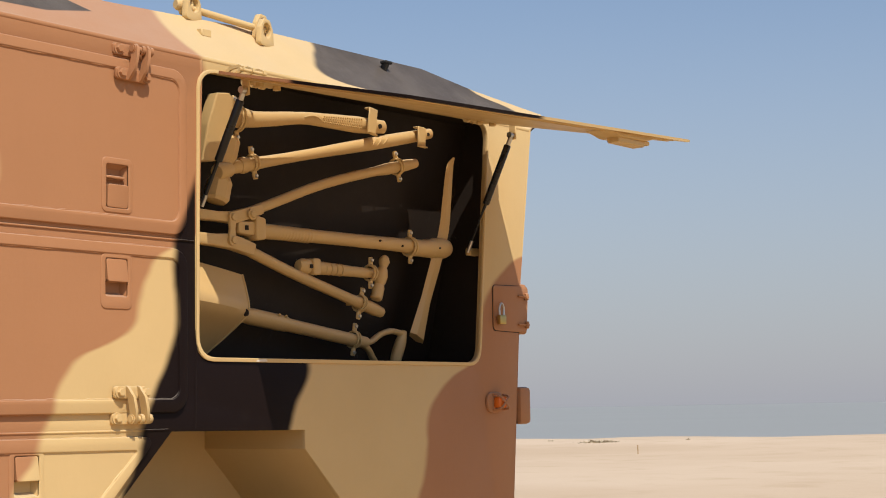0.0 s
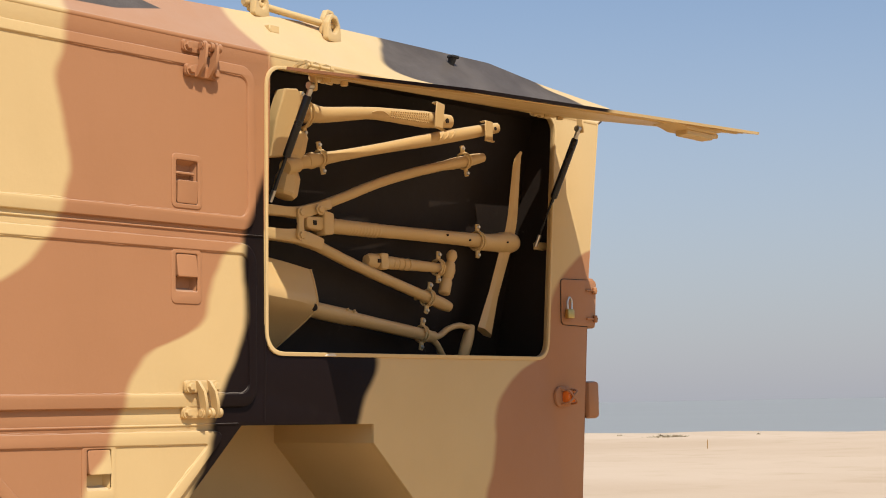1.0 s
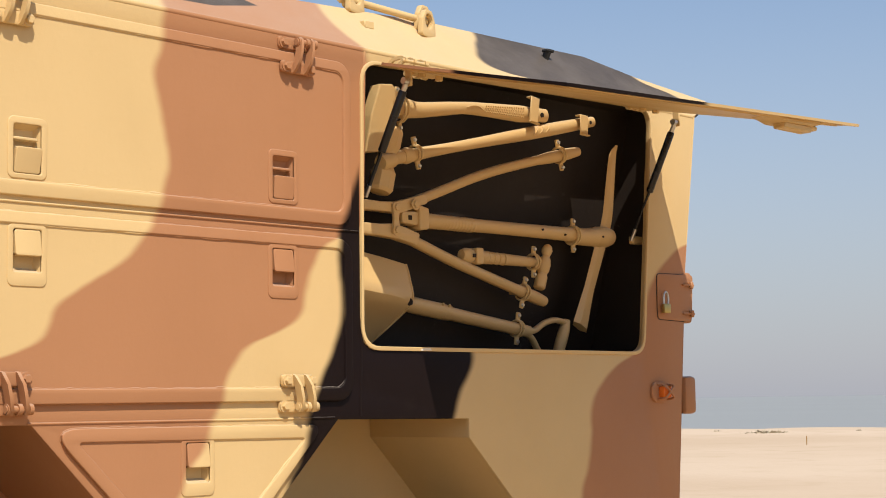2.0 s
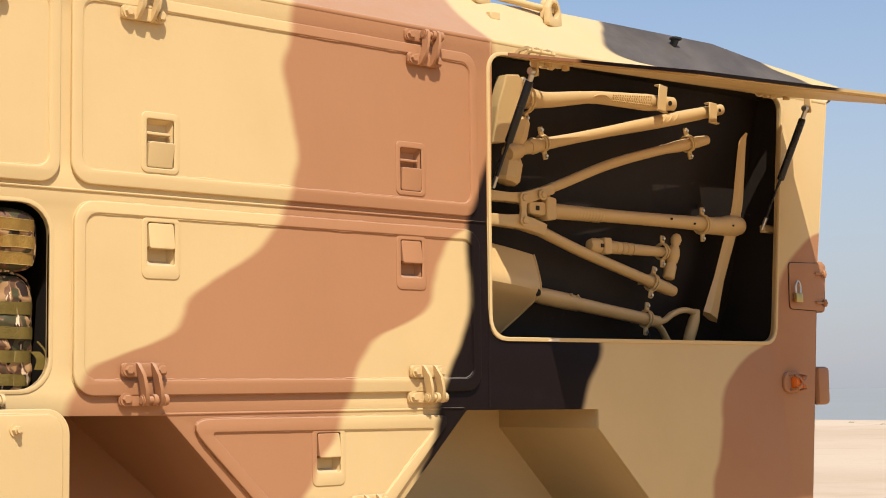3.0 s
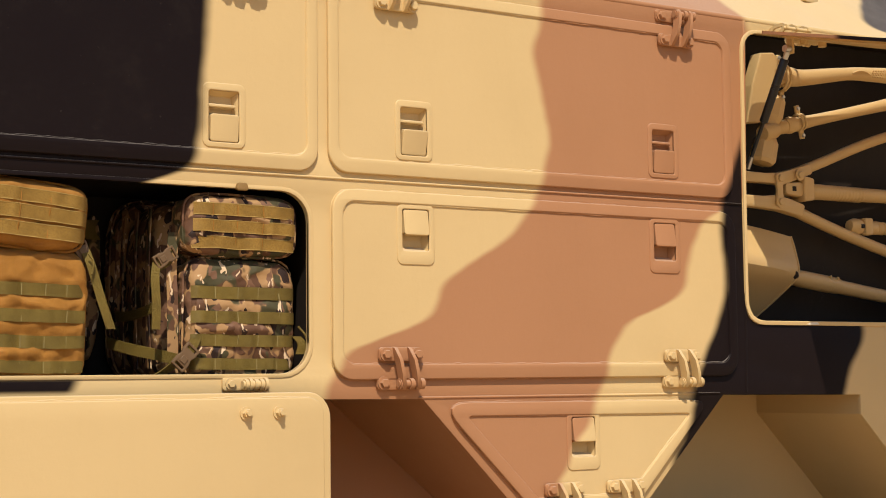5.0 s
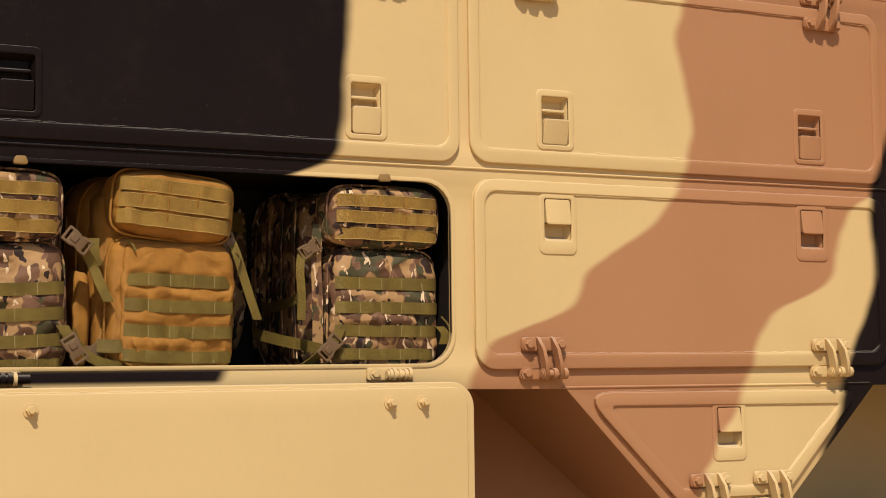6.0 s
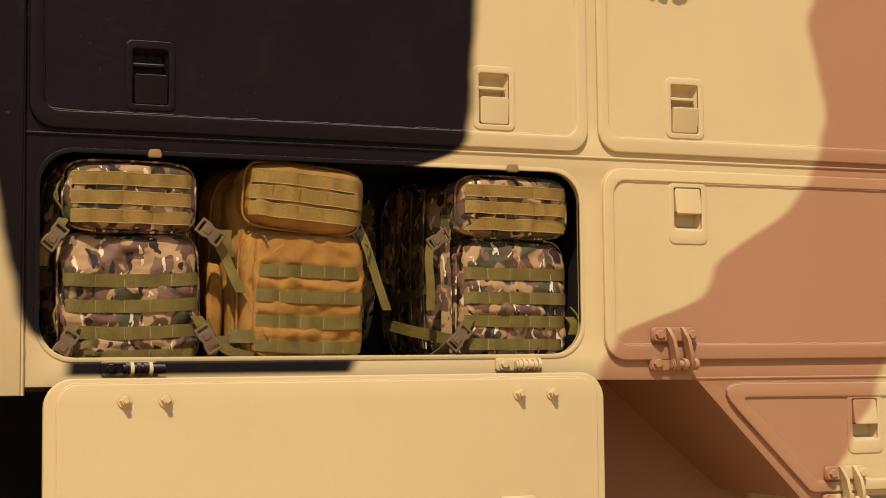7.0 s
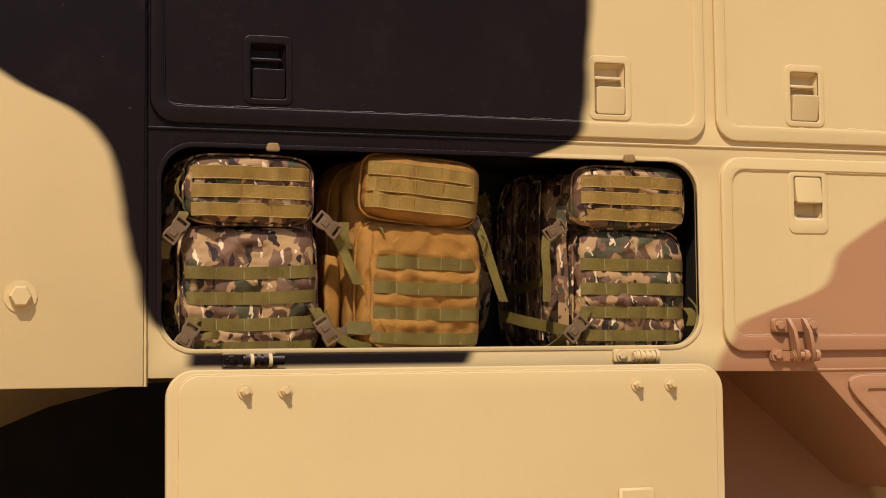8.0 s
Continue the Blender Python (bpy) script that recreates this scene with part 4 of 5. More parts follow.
peen = tool("ball_peen_hammer", (3.44, 1.93), "short sand-painted ball peen hammer with a ribbed grip", "hammer")
fitted("peen_handle", bar((3.118, 1.941), (3.46, 1.936), [0.014, 0.0175, 0.0175, 0.0185, 0.0165, 0.0165, 0.016, 0.0155, 0.015, 0.014, 0.014, 0.014], 16, 0.85), tool_paint, peen)
knobs((3.16, 1.940), (3.31, 1.938), [0.1, 0.35, 0.5, 0.65, 0.8], 0.0178, peen)
fitted("end_cap", bar((3.112, 1.9412), (3.150, 1.9405), [0.015, 0.0205, 0.0212, 0.0205], 16, 0.9), tool_paint, peen)
fitted("grip_band", slab([rrect(3.153, 3.182, 1.918, 1.963, 0.006)], TY - 0.0205, TY + 0.012, 0.004, 2), tool_paint, peen)
# dark block that paints the shade in the grip's hole
fitted("grip_hole_shade", box(3.138, 3.148, TY - 0.0225, TY - 0.017, 1.935, 1.945), liner, peen)
a, b = tp(3.470, 1.990, -0.006), tp(3.426, 1.862, -0.006)
fitted("peen_head", tube([a.lerp(b, s) for s in (0, 0.04, 0.12, 0.2, 0.26, 0.33, 0.45, 0.6, 0.66, 0.72, 0.97, 1.0)], [0.006, 0.012, 0.0165, 0.014, 0.011, 0.016, 0.0195, 0.0175, 0.014, 0.0175, 0.0175, 0.014], 16), tool_paint, peen)

shovel = tool("shovel", (2.90, 1.80), "sand-painted shovel with a cupped blade and D grip", "shovel")
sh0, sh1 = (2.87, 1.806), (3.385, 1.739)
fitted("shovel_handle", bar(sh0, sh1, [0.014, 0.0195, 0.0195, 0.0195, 0.0185, 0.0185, 0.018, 0.018, 0.018, 0.018, 0.018, 0.017], 16), tool_paint, shovel)
fitted("shovel_socket", bar((2.89, 1.803), (3.06, 1.782), [0.019, 0.0225, 0.0225, 0.0225, 0.021], 16), tool_paint, shovel)
fitted("socket_lip", tube([tp(3.028, 1.7855), tp(3.033, 1.7850)], [0.0222, 0.0218], 16), tool_paint, shovel)
for x, z in ((3.02, 1.806), (3.045, 1.803)):
    fitted("socket_rivet", tube([tp(x, z - 0.004, -0.016), tp(x, z, -0.021)], [0.005, 0.003], 8), tool_paint, shovel)
rows = [[(2.910, 0.150, 1.906), (2.80, 0.150, 1.924), (2.60, 0.150, 1.95)], [(2.904, 0.130, 1.865), (2.80, 0.122, 1.880), (2.60, 0.120, 1.90)], [(2.893, 0.112, 1.806), (2.80, 0.092, 1.818), (2.60, 0.090, 1.838)],
        [(2.865, 0.150, 1.755), (2.79, 0.142, 1.762), (2.60, 0.140, 1.775)], [(2.815, 0.190, 1.699), (2.76, 0.185, 1.700), (2.60, 0.185, 1.715)]]
fine = [curve(r, 5) for r in rows]
cols = [curve([r[i] for r in fine], 5) for i in range(len(fine[0]))]
bm = bmesh.new()
front = [[bm.verts.new(p) for p in c] for c in cols]
back = [[bm.verts.new(p + Vector((0, 0.004, 0))) for p in c] for c in cols]
for g, way in ((front, 1), (back, -1)):
    for p, q in zip(g, g[1:]):
        for i in range(len(p) - 1):
            bm.faces.new((p[i], p[i + 1], q[i + 1], q[i])[::way])
rim_f = [c[0] for c in front[::-1]] + front[0][1:] + [c[-1] for c in front[1:]]
rim_b = [c[0] for c in back[::-1]] + back[0][1:] + [c[-1] for c in back[1:]]
for i in range(len(rim_f) - 1):
    bm.faces.new((rim_f[i], rim_b[i], rim_b[i + 1], rim_f[i + 1]))
bmesh.ops.recalc_face_normals(bm, faces=bm.faces)
fitted("shovel_blade", smooth(bm, 24), tool_paint, shovel)
fitted("blade_edge", tube([p + Vector((0.001, -0.001, 0)) for p in cols[0]], 0.0024, 8), tool_paint, shovel)
# dark plug painted as the shade where the handle enters the blade
fitted("neck_shade", tube([(2.882, TY - 0.030, 1.806), (2.889, TY - 0.022, 1.805)], [0.009, 0.011], 14), liner, shovel)
fitted("grip_fork", tube(curve([tp(3.36, 1.744), tp(3.405, 1.742), tp(3.45, 1.764), tp(3.50, 1.775), tp(3.548, 1.768)], 6), 0.0088, 12, 1.2), tool_paint, shovel)
fitted("grip_fork", tube(curve([tp(3.36, 1.739), tp(3.395, 1.722), tp(3.418, 1.694), tp(3.44, 1.672), tp(3.47, 1.662)], 6), 0.0088, 12, 1.2), tool_paint, shovel)
fitted("grip_bar", bar((3.555, 1.776), (3.502, 1.662), [0.010, 0.0165, 0.0175, 0.0165, 0.012], 14), tool_paint, shovel)


def clip(x, z, angle, r):
    """A spring clip round a handle, with screwed ears above and below."""
    ob = base("tool_clip", (0, 0, 0), "", "")
    ob.parent, ob.location = V, -V.location
    m = Matrix.Translation((x, TY, z)) @ Matrix.Rotation(radians(-angle), 4, "Y")
    bm = bmesh.new()
    loop = [Vector((0, -r * math.cos(t), r * math.sin(t))) for t in [2 * math.pi * i / 20 for i in range(21)]]
    for dx in (-0.005, 0.005):
        add(bm, tube([p + Vector((dx, 0, 0)) for p in loop], 0.003, 8, turn=(1, 0, 0)))
    for s in (-1, 1):
        add(bm, box(-0.0075, 0.0075, -0.005, 0.003, s * (r + 0.010) - 0.013, s * (r + 0.010) + 0.013, 0.002))
    add(bm, tube([(0, r * 0.5, 0), (0, 0.05, 0)], 0.004, 8))
    bmesh.ops.transform(bm, matrix=m, verts=bm.verts)
    fitted("clip_band", smooth(bm), beige, ob)
    for s in (-1, 1):
        bm = tube([(0, -0.010, s * (r + 0.014)), (0, -0.006, s * (r + 0.014))], [0.004, 0.006], 10)
        bmesh.ops.transform(bm, matrix=m, verts=bm.verts)
        fitted("clip_screw", bm, steel, ob)


clip(2.878, 2.312, 5, 0.036)
clip(2.942, 2.202, 13, 0.021)
clip(3.535, 2.257, 14, 0.023)
clip(3.364, 1.849, -14, 0.023)
clip(3.589, 2.025, 0, 0.027)
clip(3.410, 1.938, -2, 0.022)
clip(3.335, 1.747, -7, 0.023)


def strap_clip(x, z, angle, h, front):
    """A flat U-shaped strap over a handle."""
    m = Matrix.Translation((x, TY, z)) @ Matrix.Rotation(radians(-angle), 4, "Y")
    bm = box(-0.018, 0.018, -front - 0.004, -front, -h, h, 0.0015)
    add(bm, box(-0.018, 0.018, -front - 0.003, -front + 0.016, h - 0.004, h, 0.001))
    add(bm, box(-0.018, 0.018, -front - 0.012, -front, -h - 0.002, -h + 0.002, 0.001))
    bmesh.ops.transform(bm, matrix=m, verts=bm.verts)
    fitted("tool_strap", bm, beige, V)


strap_clip(3.394, 2.369, -9, 0.038, 0.026)
strap_clip(3.620, 2.352, -2, 0.030, 0.024)


# ---- backpacks ----
class Cushion:
    """A stuffed, rounded block of cloth; p sets how square it is."""

    def __init__(self, x0, x1, y0, y1, z0, z1, p=5.0, lean=0.0, wrinkle=0.004, seed=0.0, rows=(), cells=(), puff=0.0045):
        self.c = Vector(((x0 + x1) / 2, (y0 + y1) / 2, (z0 + z1) / 2))
        self.h = Vector(((x1 - x0) / 2, (y1 - y0) / 2, (z1 - z0) / 2))
        self.p, self.lean, self.wrinkle, self.seed = p, radians(lean), wrinkle, seed
        self.rows, self.cells, self.puff = [r - self.c.z for r in rows], list(cells), puff

    def place(self, q):
        """From the cushion's own upright axes to the world, with its lean in the wall's plane."""
        c, s = math.cos(self.lean), math.sin(self.lean)
        return self.c + Vector((c * q.x + s * q.z, q.y, -s * q.x + c * q.z))

    def crease(self, q):
        w = noise.noise(Vector((q.x * 9 + self.seed, q.y * 9, q.z * 22 + 6 * q.x)))
        v = noise.noise(Vector((q.x * 30 + self.seed, q.y * 30, q.z * 34 + 5)))
        u = math.sin(95 * q.x + 4 * w + self.seed) * noise.noise(Vector((q.x * 6, q.y * 6, q.z * 14 + self.seed)))
        # sharp pulled folds, fanning out from the seams
        f = 1 - abs(noise.noise(Vector((q.x * 17 + 0.6 * q.z * 17, q.y * 8, q.z * 30 - self.seed)))) * 3.2
        return 1.2 * self.wrinkle * (w + 0.6 * v + 0.45 * u - 0.42 * max(0.0, f))

    def swelling(self, q):
        """How far the front stands out between the rows that are sewn down."""
        if self.rows and q.y < 0:
            d = min(abs(q.z - r) for r in self.rows)
            gap = min([abs(q.x - c) for c in self.cells] + [abs(abs(q.x) - self.h.x)])
            swell = math.sin(min(1.0, max(0.0, d - 0.010) / 0.012) * math.pi / 2)
            low, high = min(self.rows) - 0.03, max(self.rows) + 0.035
            fade = max(0.0, min(1.0, (q.z - low) / 0.02)) * max(0.0, min(1.0, (high - q.z) / 0.03))
            return self.puff * swell * fade * (0.45 + 0.55 * math.sin(min(1.0, gap / 0.020) * math.pi / 2))
        return 0.0

    def front(self, x, z, lift=0.0):
        """The place on the front face at x, z from the middle."""
        k = 1 - abs(x / self.h.x) ** self.p - abs(z / self.h.z) ** self.p
        y = -self.h.y * max(0.0, k) ** (1 / self.p)
        q = Vector((x, y, z))
        q.y += self.crease(q) - self.swelling(q) - lift
        return self.place(q)

    def mesh(self, n=26):
        bm = bmesh.new()
        bmesh.ops.create_cube(bm, size=2)
        bmesh.ops.subdivide_edges(bm, edges=bm.edges[:], cuts=n, use_grid_fill=True)
        for v in bm.verts:
            d = v.co
            k = (abs(d.x) ** self.p + abs(d.y) ** self.p + abs(d.z) ** self.p) ** (1 / self.p)
            q = Vector((d.x / k * self.h.x, d.y / k * self.h.y, d.z / k * self.h.z))
            out = d.normalized()
            v.co = self.place(q + out * self.crease(q) * (1.0 if abs(out.y) < 0.7 else 0.0) + (Vector((0, self.crease(q) - self.swelling(q), 0)) if d.y < 0 else Vector((0, 0, 0))))
        for f in bm.faces:
            f.smooth = True
        return bm


def ribbon(points, width, thick=0.0025, across=(1, 0, 0)):
    """A flat strap along places; across: the way of its width."""
    bm = bmesh.new()
    rings = []
    pts = [Vector(p) for p in points]
    w = Vector(across).normalized() * width / 2
    for i, p in enumerate(pts):
        d = (pts[min(i + 1, len(pts) - 1)] - pts[max(i - 1, 0)]).normalized()
        nrm = d.cross(w).normalized() * thick / 2
        rings.append([bm.verts.new(p + w + nrm), bm.verts.new(p - w + nrm), bm.verts.new(p - w - nrm), bm.verts.new(p + w - nrm)])
    for a, b in zip(rings, rings[1:]):
        for k in range(4):
            bm.faces.new((a[k], a[(k + 1) % 4], b[(k + 1) % 4], b[k]))
    bm.faces.new(rings[0][::-1])
    bm.faces.new(rings[-1])
    bmesh.ops.recalc_face_normals(bm, faces=bm.faces)
    return smooth(bm, 50)


def webbing(cush, z, h, half, stitches, material, thing, sag=0.0, puff=0.0015, thread=None):
    """One row of load webbing sewn across a pocket, bulging a little between its seams."""
    n = 48
    seams = [-half] + stitches + [half]
    pts = []
    for i in range(n + 1):
        x = -half + 2 * half * i / n
        gap = min(abs(x - s) for s in seams)
        zz = z + sag * (1 - (x / half) ** 2) + 0.0012 * noise.noise(Vector((x * 25, z * 60, cush.seed)))
        pts.append(cush.front(x, zz, 0.0024 + puff * min(1.0, gap / 0.012)))
    up = cush.place(Vector((0, 0, 1))) - cush.c
    web = child("webbing", ribbon(pts, h, 0.0018, up), material, thing)
    if material is velcro:
        for e in (-0.47, 0.47):
            child("edging", tube([p + up * (e * h) + Vector((0, -0.0010, 0)) for p in pts[::2]], 0.0007, 5), binding, web)
    for s in stitches:
        zz = z + sag * (1 - (s / half) ** 2)
        a, b = cush.front(s, zz - h * 0.46, 0.0040), cush.front(s, zz + h * 0.46, 0.0040)
        child("seam", tube([a, b], 0.0010, 6), thread or stitch, web)


def piping(cush, material, thing, inset=0.97, y=-0.55):
    """The zip seam round a pocket."""
    pts = []
    for i in range(65):
        t = 2 * math.pi * i / 64
        cx, cz = math.cos(t), math.sin(t)
        k = (abs(cx) ** cush.p + abs(cz) ** cush.p) ** (1 / cush.p)
        f = (1 - abs(y) ** cush.p) ** (1 / cush.p)
        q = Vector((cx / k * cush.h.x * f, y * cush.h.y, cz / k * cush.h.z * f))
        pts.append(cush.place(q * 1.0 + Vector((cx, -0.2, cz)) * 0.002))
    child("piping", tube(pts, 0.0024, 8, cap=False), material, thing)


def buckle(x, y, z, angle, thing, size=1.0):
    """A side-release buckle: two interlocking halves with open bars."""
    m = Matrix.Translation((x, y, z)) @ Matrix.Rotation(radians(-angle), 4, "Y") @ Matrix.Scale(size, 4)
    bm = slab([rpoly([(-0.026, -0.016), (-0.006, -0.016), (0.004, -0.0125), (0.012, -0.016), (0.030, -0.016), (0.030, 0.016), (0.012, 0.016), (0.004, 0.0125), (-0.006, 0.016), (-0.026, 0.016)], 0.003),
               rrect(0.019, 0.025, -0.011, 0.011, 0.002)[::-1], rrect(-0.021, -0.016, -0.011, 0.011, 0.002)[::-1]], -0.005, 0.004, 0.0015)
    add(bm, box(-0.012, 0.002, -0.007, -0.004, -0.007, 0.007, 0.001))
    bmesh.ops.transform(bm, matrix=m, verts=bm.verts)
    child("buckle", smooth(bm), buckle_plastic, thing)


def strap(points, width, thing, material=None, across=(1, 0, 0), n=6):
    child("strap", ribbon(curve(points, n), width, 0.0022, across), material or olive, thing)


def zip_pull(points, thing):
    child("zip_pull", tube(curve(points, 5), 0.0022, 8), olive, thing)


def body_seams(cush, material, thing, depths):
    """Piped seams round the main body, one behind the other."""
    for y in depths:
        piping(cush, material, thing, y=y)


def pack(label, body, low, top, cloth_mat, low_rows, top_rows, low_cells, on=None):
    x = (low.c.x)
    ob = base("backpack", (x, body.c.y, 1.55), label, "backpack", "backpacks in the open locker")
    child("main_body", body.mesh(30), cloth_mat, ob)
    child("lower_pocket", low.mesh(56), cloth_mat, ob)
    child("upper_pocket", top.mesh(44), cloth_mat, ob)
    piping(low, cloth_mat, ob)
    piping(top, cloth_mat, ob)
    body_seams(body, cloth_mat, ob, (-0.75, -0.35, 0.1))
    low = on or low
    half = low.h.x * 0.95
    for z, h, sag in low_rows:
        webbing(low, z - low.c.z, h, half, low_cells, olive, ob, sag)
    for z, h, sag in top_rows:
        webbing(top, z - top.c.z, h, top.h.x * (0.95 if on else 0.90), [-0.07, -0.02, 0.035], velcro, ob, sag, 0.0012, tan_cloth)
    return ob


low = Cushion(0.442, 0.692, 0.022, 0.15, 1.552, 1.789, 6.5, -1.0, 0.0065, 1.0, (1.706, 1.661, 1.614, 1.572), (-0.065, -0.015, 0.030, 0.070))
top = Cushion(0.446, 0.682, 0.005, 0.13, 1.792, 1.916, 5.0, 0.5, 0.0055, 2.0, (1.881, 1.848, 1.815), (-0.07, -0.02, 0.035), 0.003)
body = Cushion(0.418, 0.715, 0.12, 0.40, 1.552, 1.935, 5.0, 0, 0.005, 3.0)
left_pack = pack("full woodland camouflage backpack with olive webbing, standing in the locker", body, low, top, camo_cloth,
                 [(1.706, 0.023, -0.004), (1.661, 0.023, -0.004), (1.614, 0.023, -0.004), (1.572, 0.020, -0.002)], [(1.881, 0.024, 0), (1.848, 0.024, 0), (1.815, 0.024, 0)], [-0.065, -0.015, 0.030, 0.070])
buckle(0.447, 0.010, 1.588, 58, left_pack, 0.95)
buckle(0.700, 0.010, 1.600, -58, left_pack, 0.95)
buckle(0.708, 0.030, 1.793, -38, left_pack, 0.95)
buckle(0.428, 0.012, 1.776, 52, left_pack, 0.9)
strap([(0.463, 0.014, 1.625), (0.455, 0.010, 1.610), (0.450, 0.012, 1.595)], 0.022, left_pack)
strap([(0.680, 0.014, 1.640), (0.690, 0.010, 1.622), (0.698, 0.010, 1.605)], 0.022, left_pack)
strap([(0.724, 0.034, 1.776), (0.742, 0.045, 1.748), (0.752, 0.030, 1.715), (0.765, 0.022, 1.683)], 0.020, left_pack)
strap([(0.702, 0.03, 1.63), (0.716, 0.03, 1.60), (0.745, 0.03, 1.578), (0.79, 0.03, 1.566)], 0.018, left_pack, across=(0.6, 0, 1))
strap([(0.448, 0.03, 1.812), (0.440, 0.018, 1.800), (0.434, 0.014, 1.788)], 0.020, left_pack)
strap([(0.420, 0.014, 1.766), (0.412, 0.018, 1.750), (0.410, 0.03, 1.728)], 0.020, left_pack)
strap([(0.475, 0.008, 1.588), (0.49, 0.002, 1.592), (0.505, 0.008, 1.590)], 0.014, left_pack, across=(0.3, 0, 1))
zip_pull([(0.446, 0.03, 1.885), (0.434, 0.02, 1.865), (0.436, 0.02, 1.842)], left_pack)
zip_pull([(0.440, 0.03, 1.872), (0.430, 0.02, 1.850), (0.442, 0.02, 1.828)], left_pack)
zip_pull([(0.438, 0.03, 1.66), (0.430, 0.02, 1.64), (0.437, 0.02, 1.61)], left_pack)

low = Cushion(0.768, 1.008, 0.024, 0.16, 1.552, 1.803, 6.0, 1.5, 0.0055, 11.0)
top = Cushion(0.774, 1.002, 0.003, 0.15, 1.799, 1.921, 5.5, 5.0, 0.006, 12.0, (1.888, 1.859, 1.829), (-0.07, -0.02, 0.035), 0.003)
body = Cushion(0.735, 1.02, 0.13, 0.40, 1.552, 1.93, 5.0, 1.0, 0.006, 13.0)
panel = Cushion(0.788, 1.002, 0.017, 0.09, 1.553, 1.790, 8.0, 1.5, 0.007, 33.0, (1.722, 1.676, 1.630, 1.585), (-0.06, -0.018, 0.026, 0.066))
mid_pack = pack("full tan nylon backpack with olive webbing, standing in the locker", body, low, top, tan_cloth,
                [(1.722, 0.023, 0.0), (1.676, 0.023, -0.002), (1.630, 0.023, -0.003), (1.585, 0.022, -0.003)], [(1.888, 0.025, 0.002), (1.859, 0.026, 0.001), (1.829, 0.026, -0.001)], [-0.06, -0.018, 0.026, 0.066], panel)
strap([(1.008, 0.05, 1.80), (1.014, 0.03, 1.765), (1.030, 0.026, 1.71), (1.050, 0.026, 1.652)], 0.018, mid_pack)
child("middle_compartment", Cushion(0.752, 1.012, 0.075, 0.22, 1.552, 1.905, 5.0, 1.0, 0.006, 15.0).mesh(20), tan_cloth, mid_pack)
buckle(1.003, 0.05, 1.793, -70, mid_pack, 0.85)
buckle(0.742, 0.05, 1.595, 20, mid_pack, 0.75)
strap([(0.75, 0.045, 1.605), (0.775, 0.03, 1.603), (0.80, 0.02, 1.604)], 0.024, mid_pack, across=(0, 0, 1))
strap([(0.748, 0.06, 1.80), (0.745, 0.05, 1.775), (0.752, 0.05, 1.75)], 0.020, mid_pack)
child("side_pouch", Cushion(0.716, 0.752, 0.09, 0.18, 1.556, 1.745, 4.0, 2.0, 0.006, 31.0).mesh(14), tan_cloth, mid_pack)
piping(panel, tan_cloth, mid_pack, y=-0.2)
child("pocket_panel", panel.mesh(56), tan_cloth, mid_pack)
zip_pull([(1.006, 0.025, 1.79), (1.014, 0.02, 1.775), (1.010, 0.018, 1.752)], mid_pack)
zip_pull([(0.80, 0.024, 1.792), (0.808, 0.016, 1.786), (0.812, 0.014, 1.776)], mid_pack)

low = Cushion(1.204, 1.434, 0.022, 0.15, 1.552, 1.792, 6.5, 0.5, 0.0065, 21.0, (1.723, 1.676, 1.631, 1.586), (-0.062, -0.015, 0.028, 0.070))
top = Cushion(1.196, 1.434, 0.005, 0.13, 1.796, 1.914, 5.0, 1.0, 0.0055, 22.0, (1.882, 1.850, 1.818), (-0.07, -0.02, 0.035), 0.003)
body = Cushion(1.172, 1.452, 0.33, 0.415, 1.552, 1.932, 5.0, 0, 0.006, 23.0)
right_pack = pack("full woodland camouflage backpack with loose straps, standing in the locker", body, low, top, camo_cloth,
                  [(1.723, 0.024, 0), (1.676, 0.023, 0), (1.631, 0.023, 0), (1.586, 0.022, 0)], [(1.882, 0.024, 0), (1.850, 0.024, 0), (1.818, 0.024, 0)], [-0.062, -0.015, 0.028, 0.070])
child("middle_compartment", Cushion(1.182, 1.446, 0.13, 0.34, 1.552, 1.915, 5.0, 0.5, 0.005, 25.0).mesh(20), camo_cloth, right_pack)
buckle(1.190, 0.012, 1.598, 48, right_pack, 0.95)
buckle(1.163, 0.045, 1.789, 32, right_pack, 0.85)
strap([(1.150, 0.05, 1.785), (1.140, 0.035, 1.75), (1.141, 0.03, 1.70), (1.140, 0.03, 1.652)], 0.017, right_pack)
strap([(1.215, 0.016, 1.635), (1.205, 0.012, 1.618), (1.196, 0.012, 1.605)], 0.022, right_pack)
strap([(1.115, 0.22, 1.632), (1.135, 0.14, 1.617), (1.165, 0.07, 1.604), (1.185, 0.02, 1.594)], 0.022, right_pack, across=(0, 0, 1))
strap([(1.178, 0.02, 1.590), (1.165, 0.03, 1.577), (1.15, 0.04, 1.566)], 0.022, right_pack)
strap([(1.188, 0.06, 1.80), (1.172, 0.05, 1.785), (1.155, 0.05, 1.775)], 0.024, right_pack, across=(0, 0, 1))
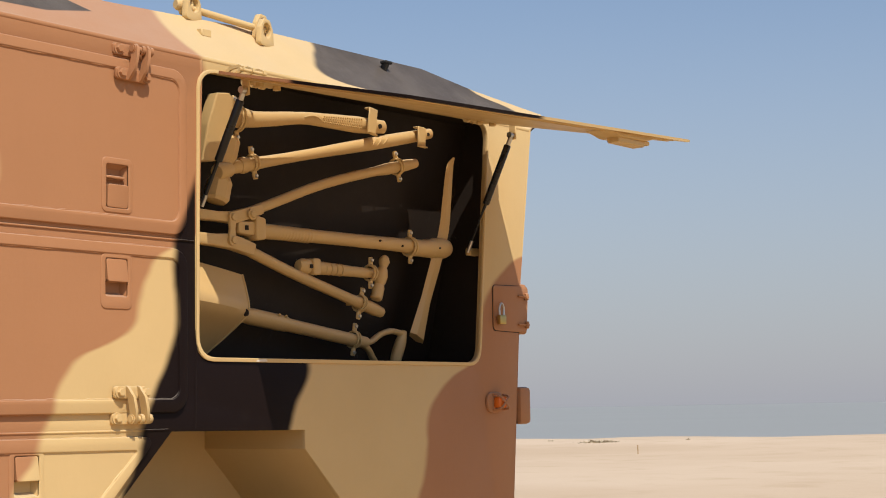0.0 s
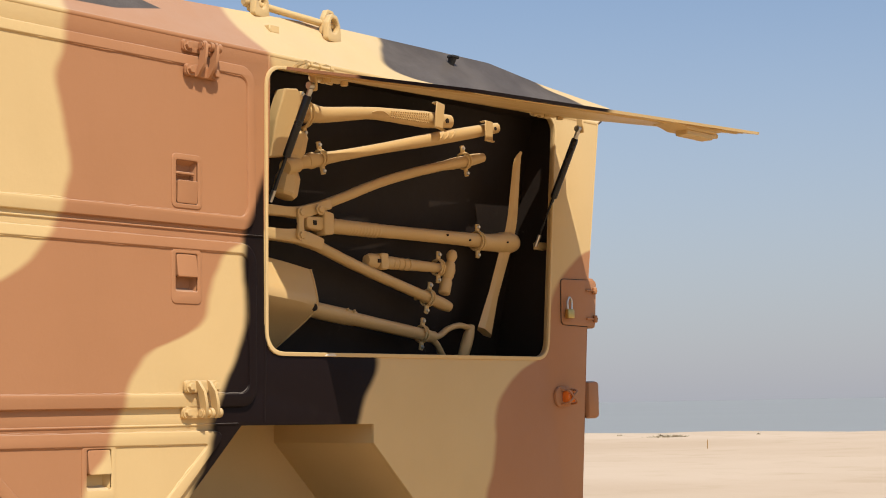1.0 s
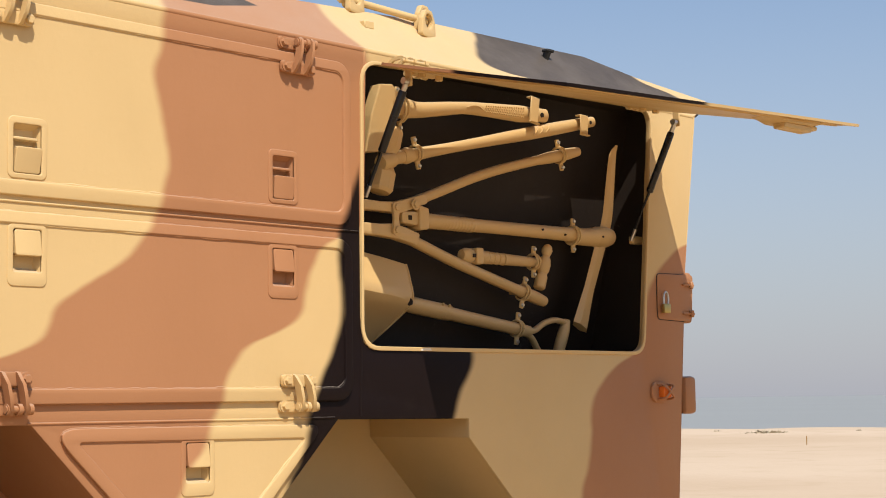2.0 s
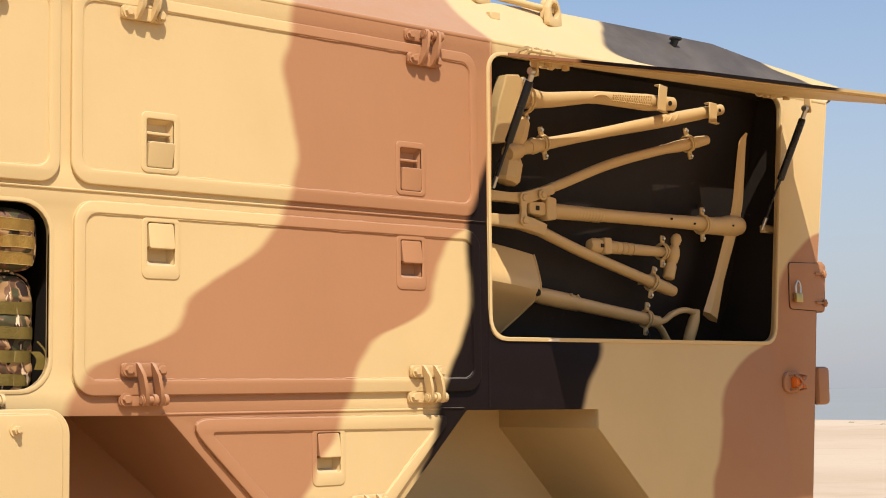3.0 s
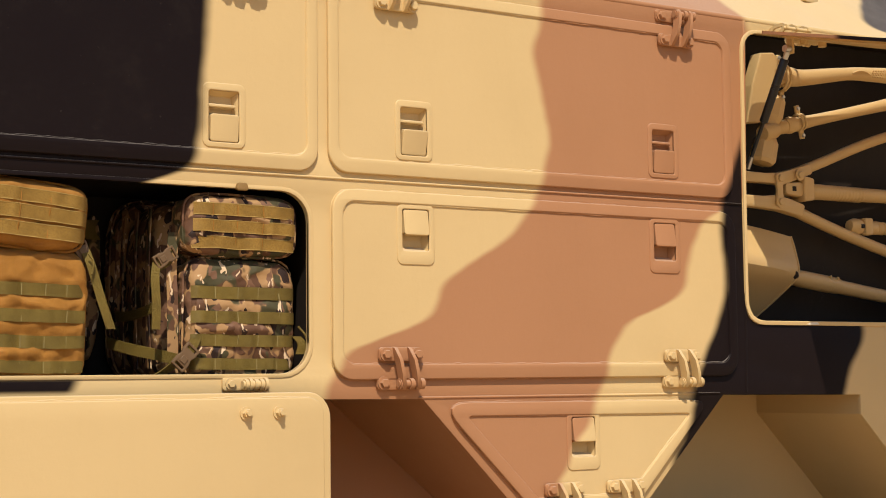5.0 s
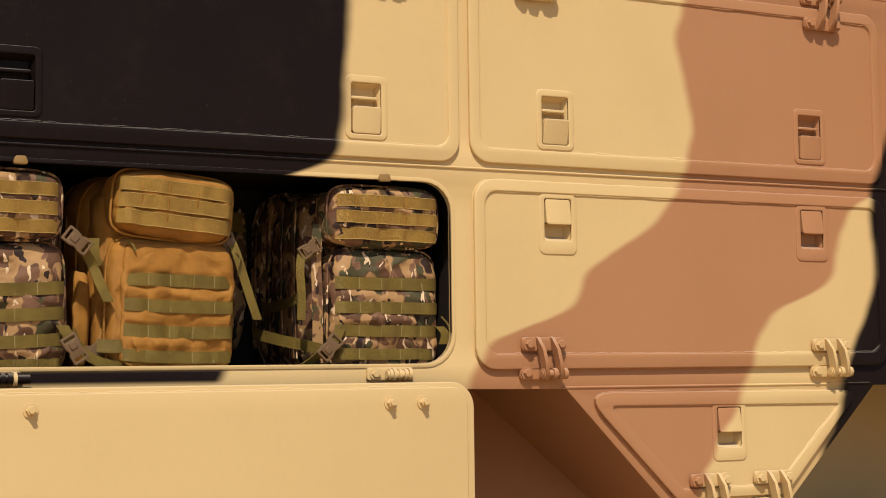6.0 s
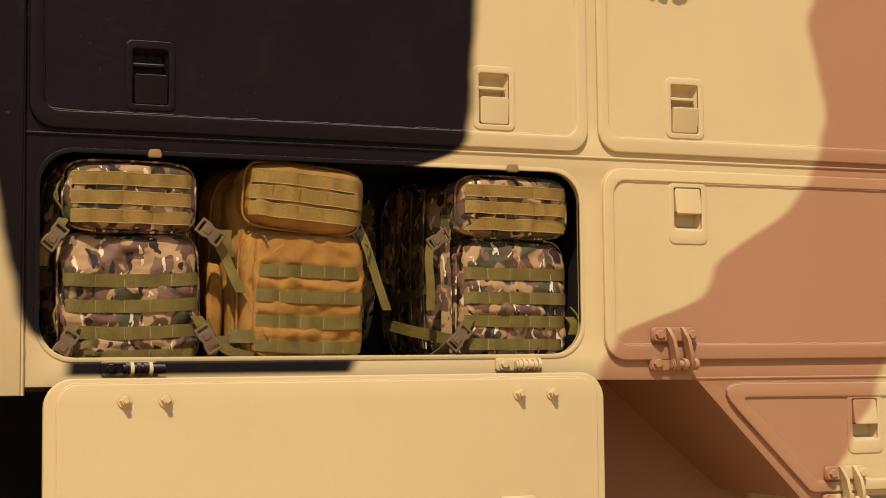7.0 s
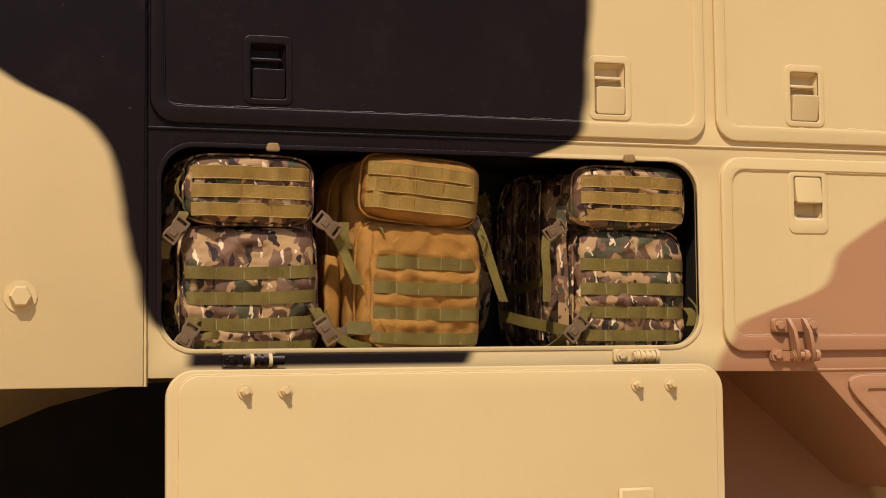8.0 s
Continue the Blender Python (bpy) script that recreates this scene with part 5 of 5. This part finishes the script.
strap([(1.436, 0.03, 1.64), (1.446, 0.025, 1.625), (1.442, 0.025, 1.605)], 0.020, right_pack)
strap([(1.188, 0.060, 1.84), (1.181, 0.055, 1.77), (1.184, 0.055, 1.70), (1.186, 0.060, 1.57)], 0.022, right_pack, camo_cloth)
zip_pull([(1.440, 0.03, 1.66), (1.452, 0.02, 1.64), (1.456, 0.02, 1.61)], right_pack)
for y in (0.16, 0.23, 0.30):
    strap([(1.180, y, 1.895), (1.174, y - 0.004, 1.80), (1.175, y, 1.70), (1.180, y, 1.58)], 0.022, right_pack, camo_cloth, across=(0.1, 1, 0))
strap([(1.176, 0.125, 1.70), (1.171, 0.19, 1.690), (1.171, 0.27, 1.686), (1.174, 0.33, 1.69)], 0.020, right_pack, across=(0, 0, 1))
child("shoulder_pad", Cushion(1.105, 1.145, 0.33, 0.40, 1.60, 1.90, 3.0, 2.0, 0.006, 41.0).mesh(14), camo_cloth, right_pack)
strap([(1.12, 0.325, 1.885), (1.11, 0.32, 1.865), (1.122, 0.32, 1.845)], 0.03, right_pack)

# a spot of worn paint on the locker's lower rim
child("paint_chip", slab([rpoly([(2.800, 1.6745), (2.845, 1.6745), (2.838, 1.6815), (2.815, 1.6800)], 0.002)], -0.0066, -0.0045), primer, V)
# a bolt through the plate ahead of the first locker
child("plate_bolt", smooth(hexbolt(0.163, -0.012, 1.659, 0.019, 0.018)), beige, V)

# ---- far scrub and a marker post ----
for x, y, w, h in ((54.0, 31.6, 1.8, 0.27), (55.7, 35.1, 0.65, 0.2), (52.5, 31.5, 0.26, 0.13), (52.2, 29.6, 0.22, 0.11), (51.8, 28.4, 0.24, 0.12), (57.9, 29.8, 0.3, 0.2)):
    ob = part("desert_shrub", bush(0, 0, 0, w, h, int(60 + 260 * w)), scrub)
    ob.location = (x, y, -0.02)
    tagged(ob, "low dry olive shrub on the sand", "shrub", "far shrubs")
ob = part("marker_post", tube([(0, 0, -0.1), (0, 0, 0.30)], 0.014, 8), velcro)
ob.location = (43.5, 23.5, 0.0)
tagged(ob, "short thin weathered post standing in the sand", "post")
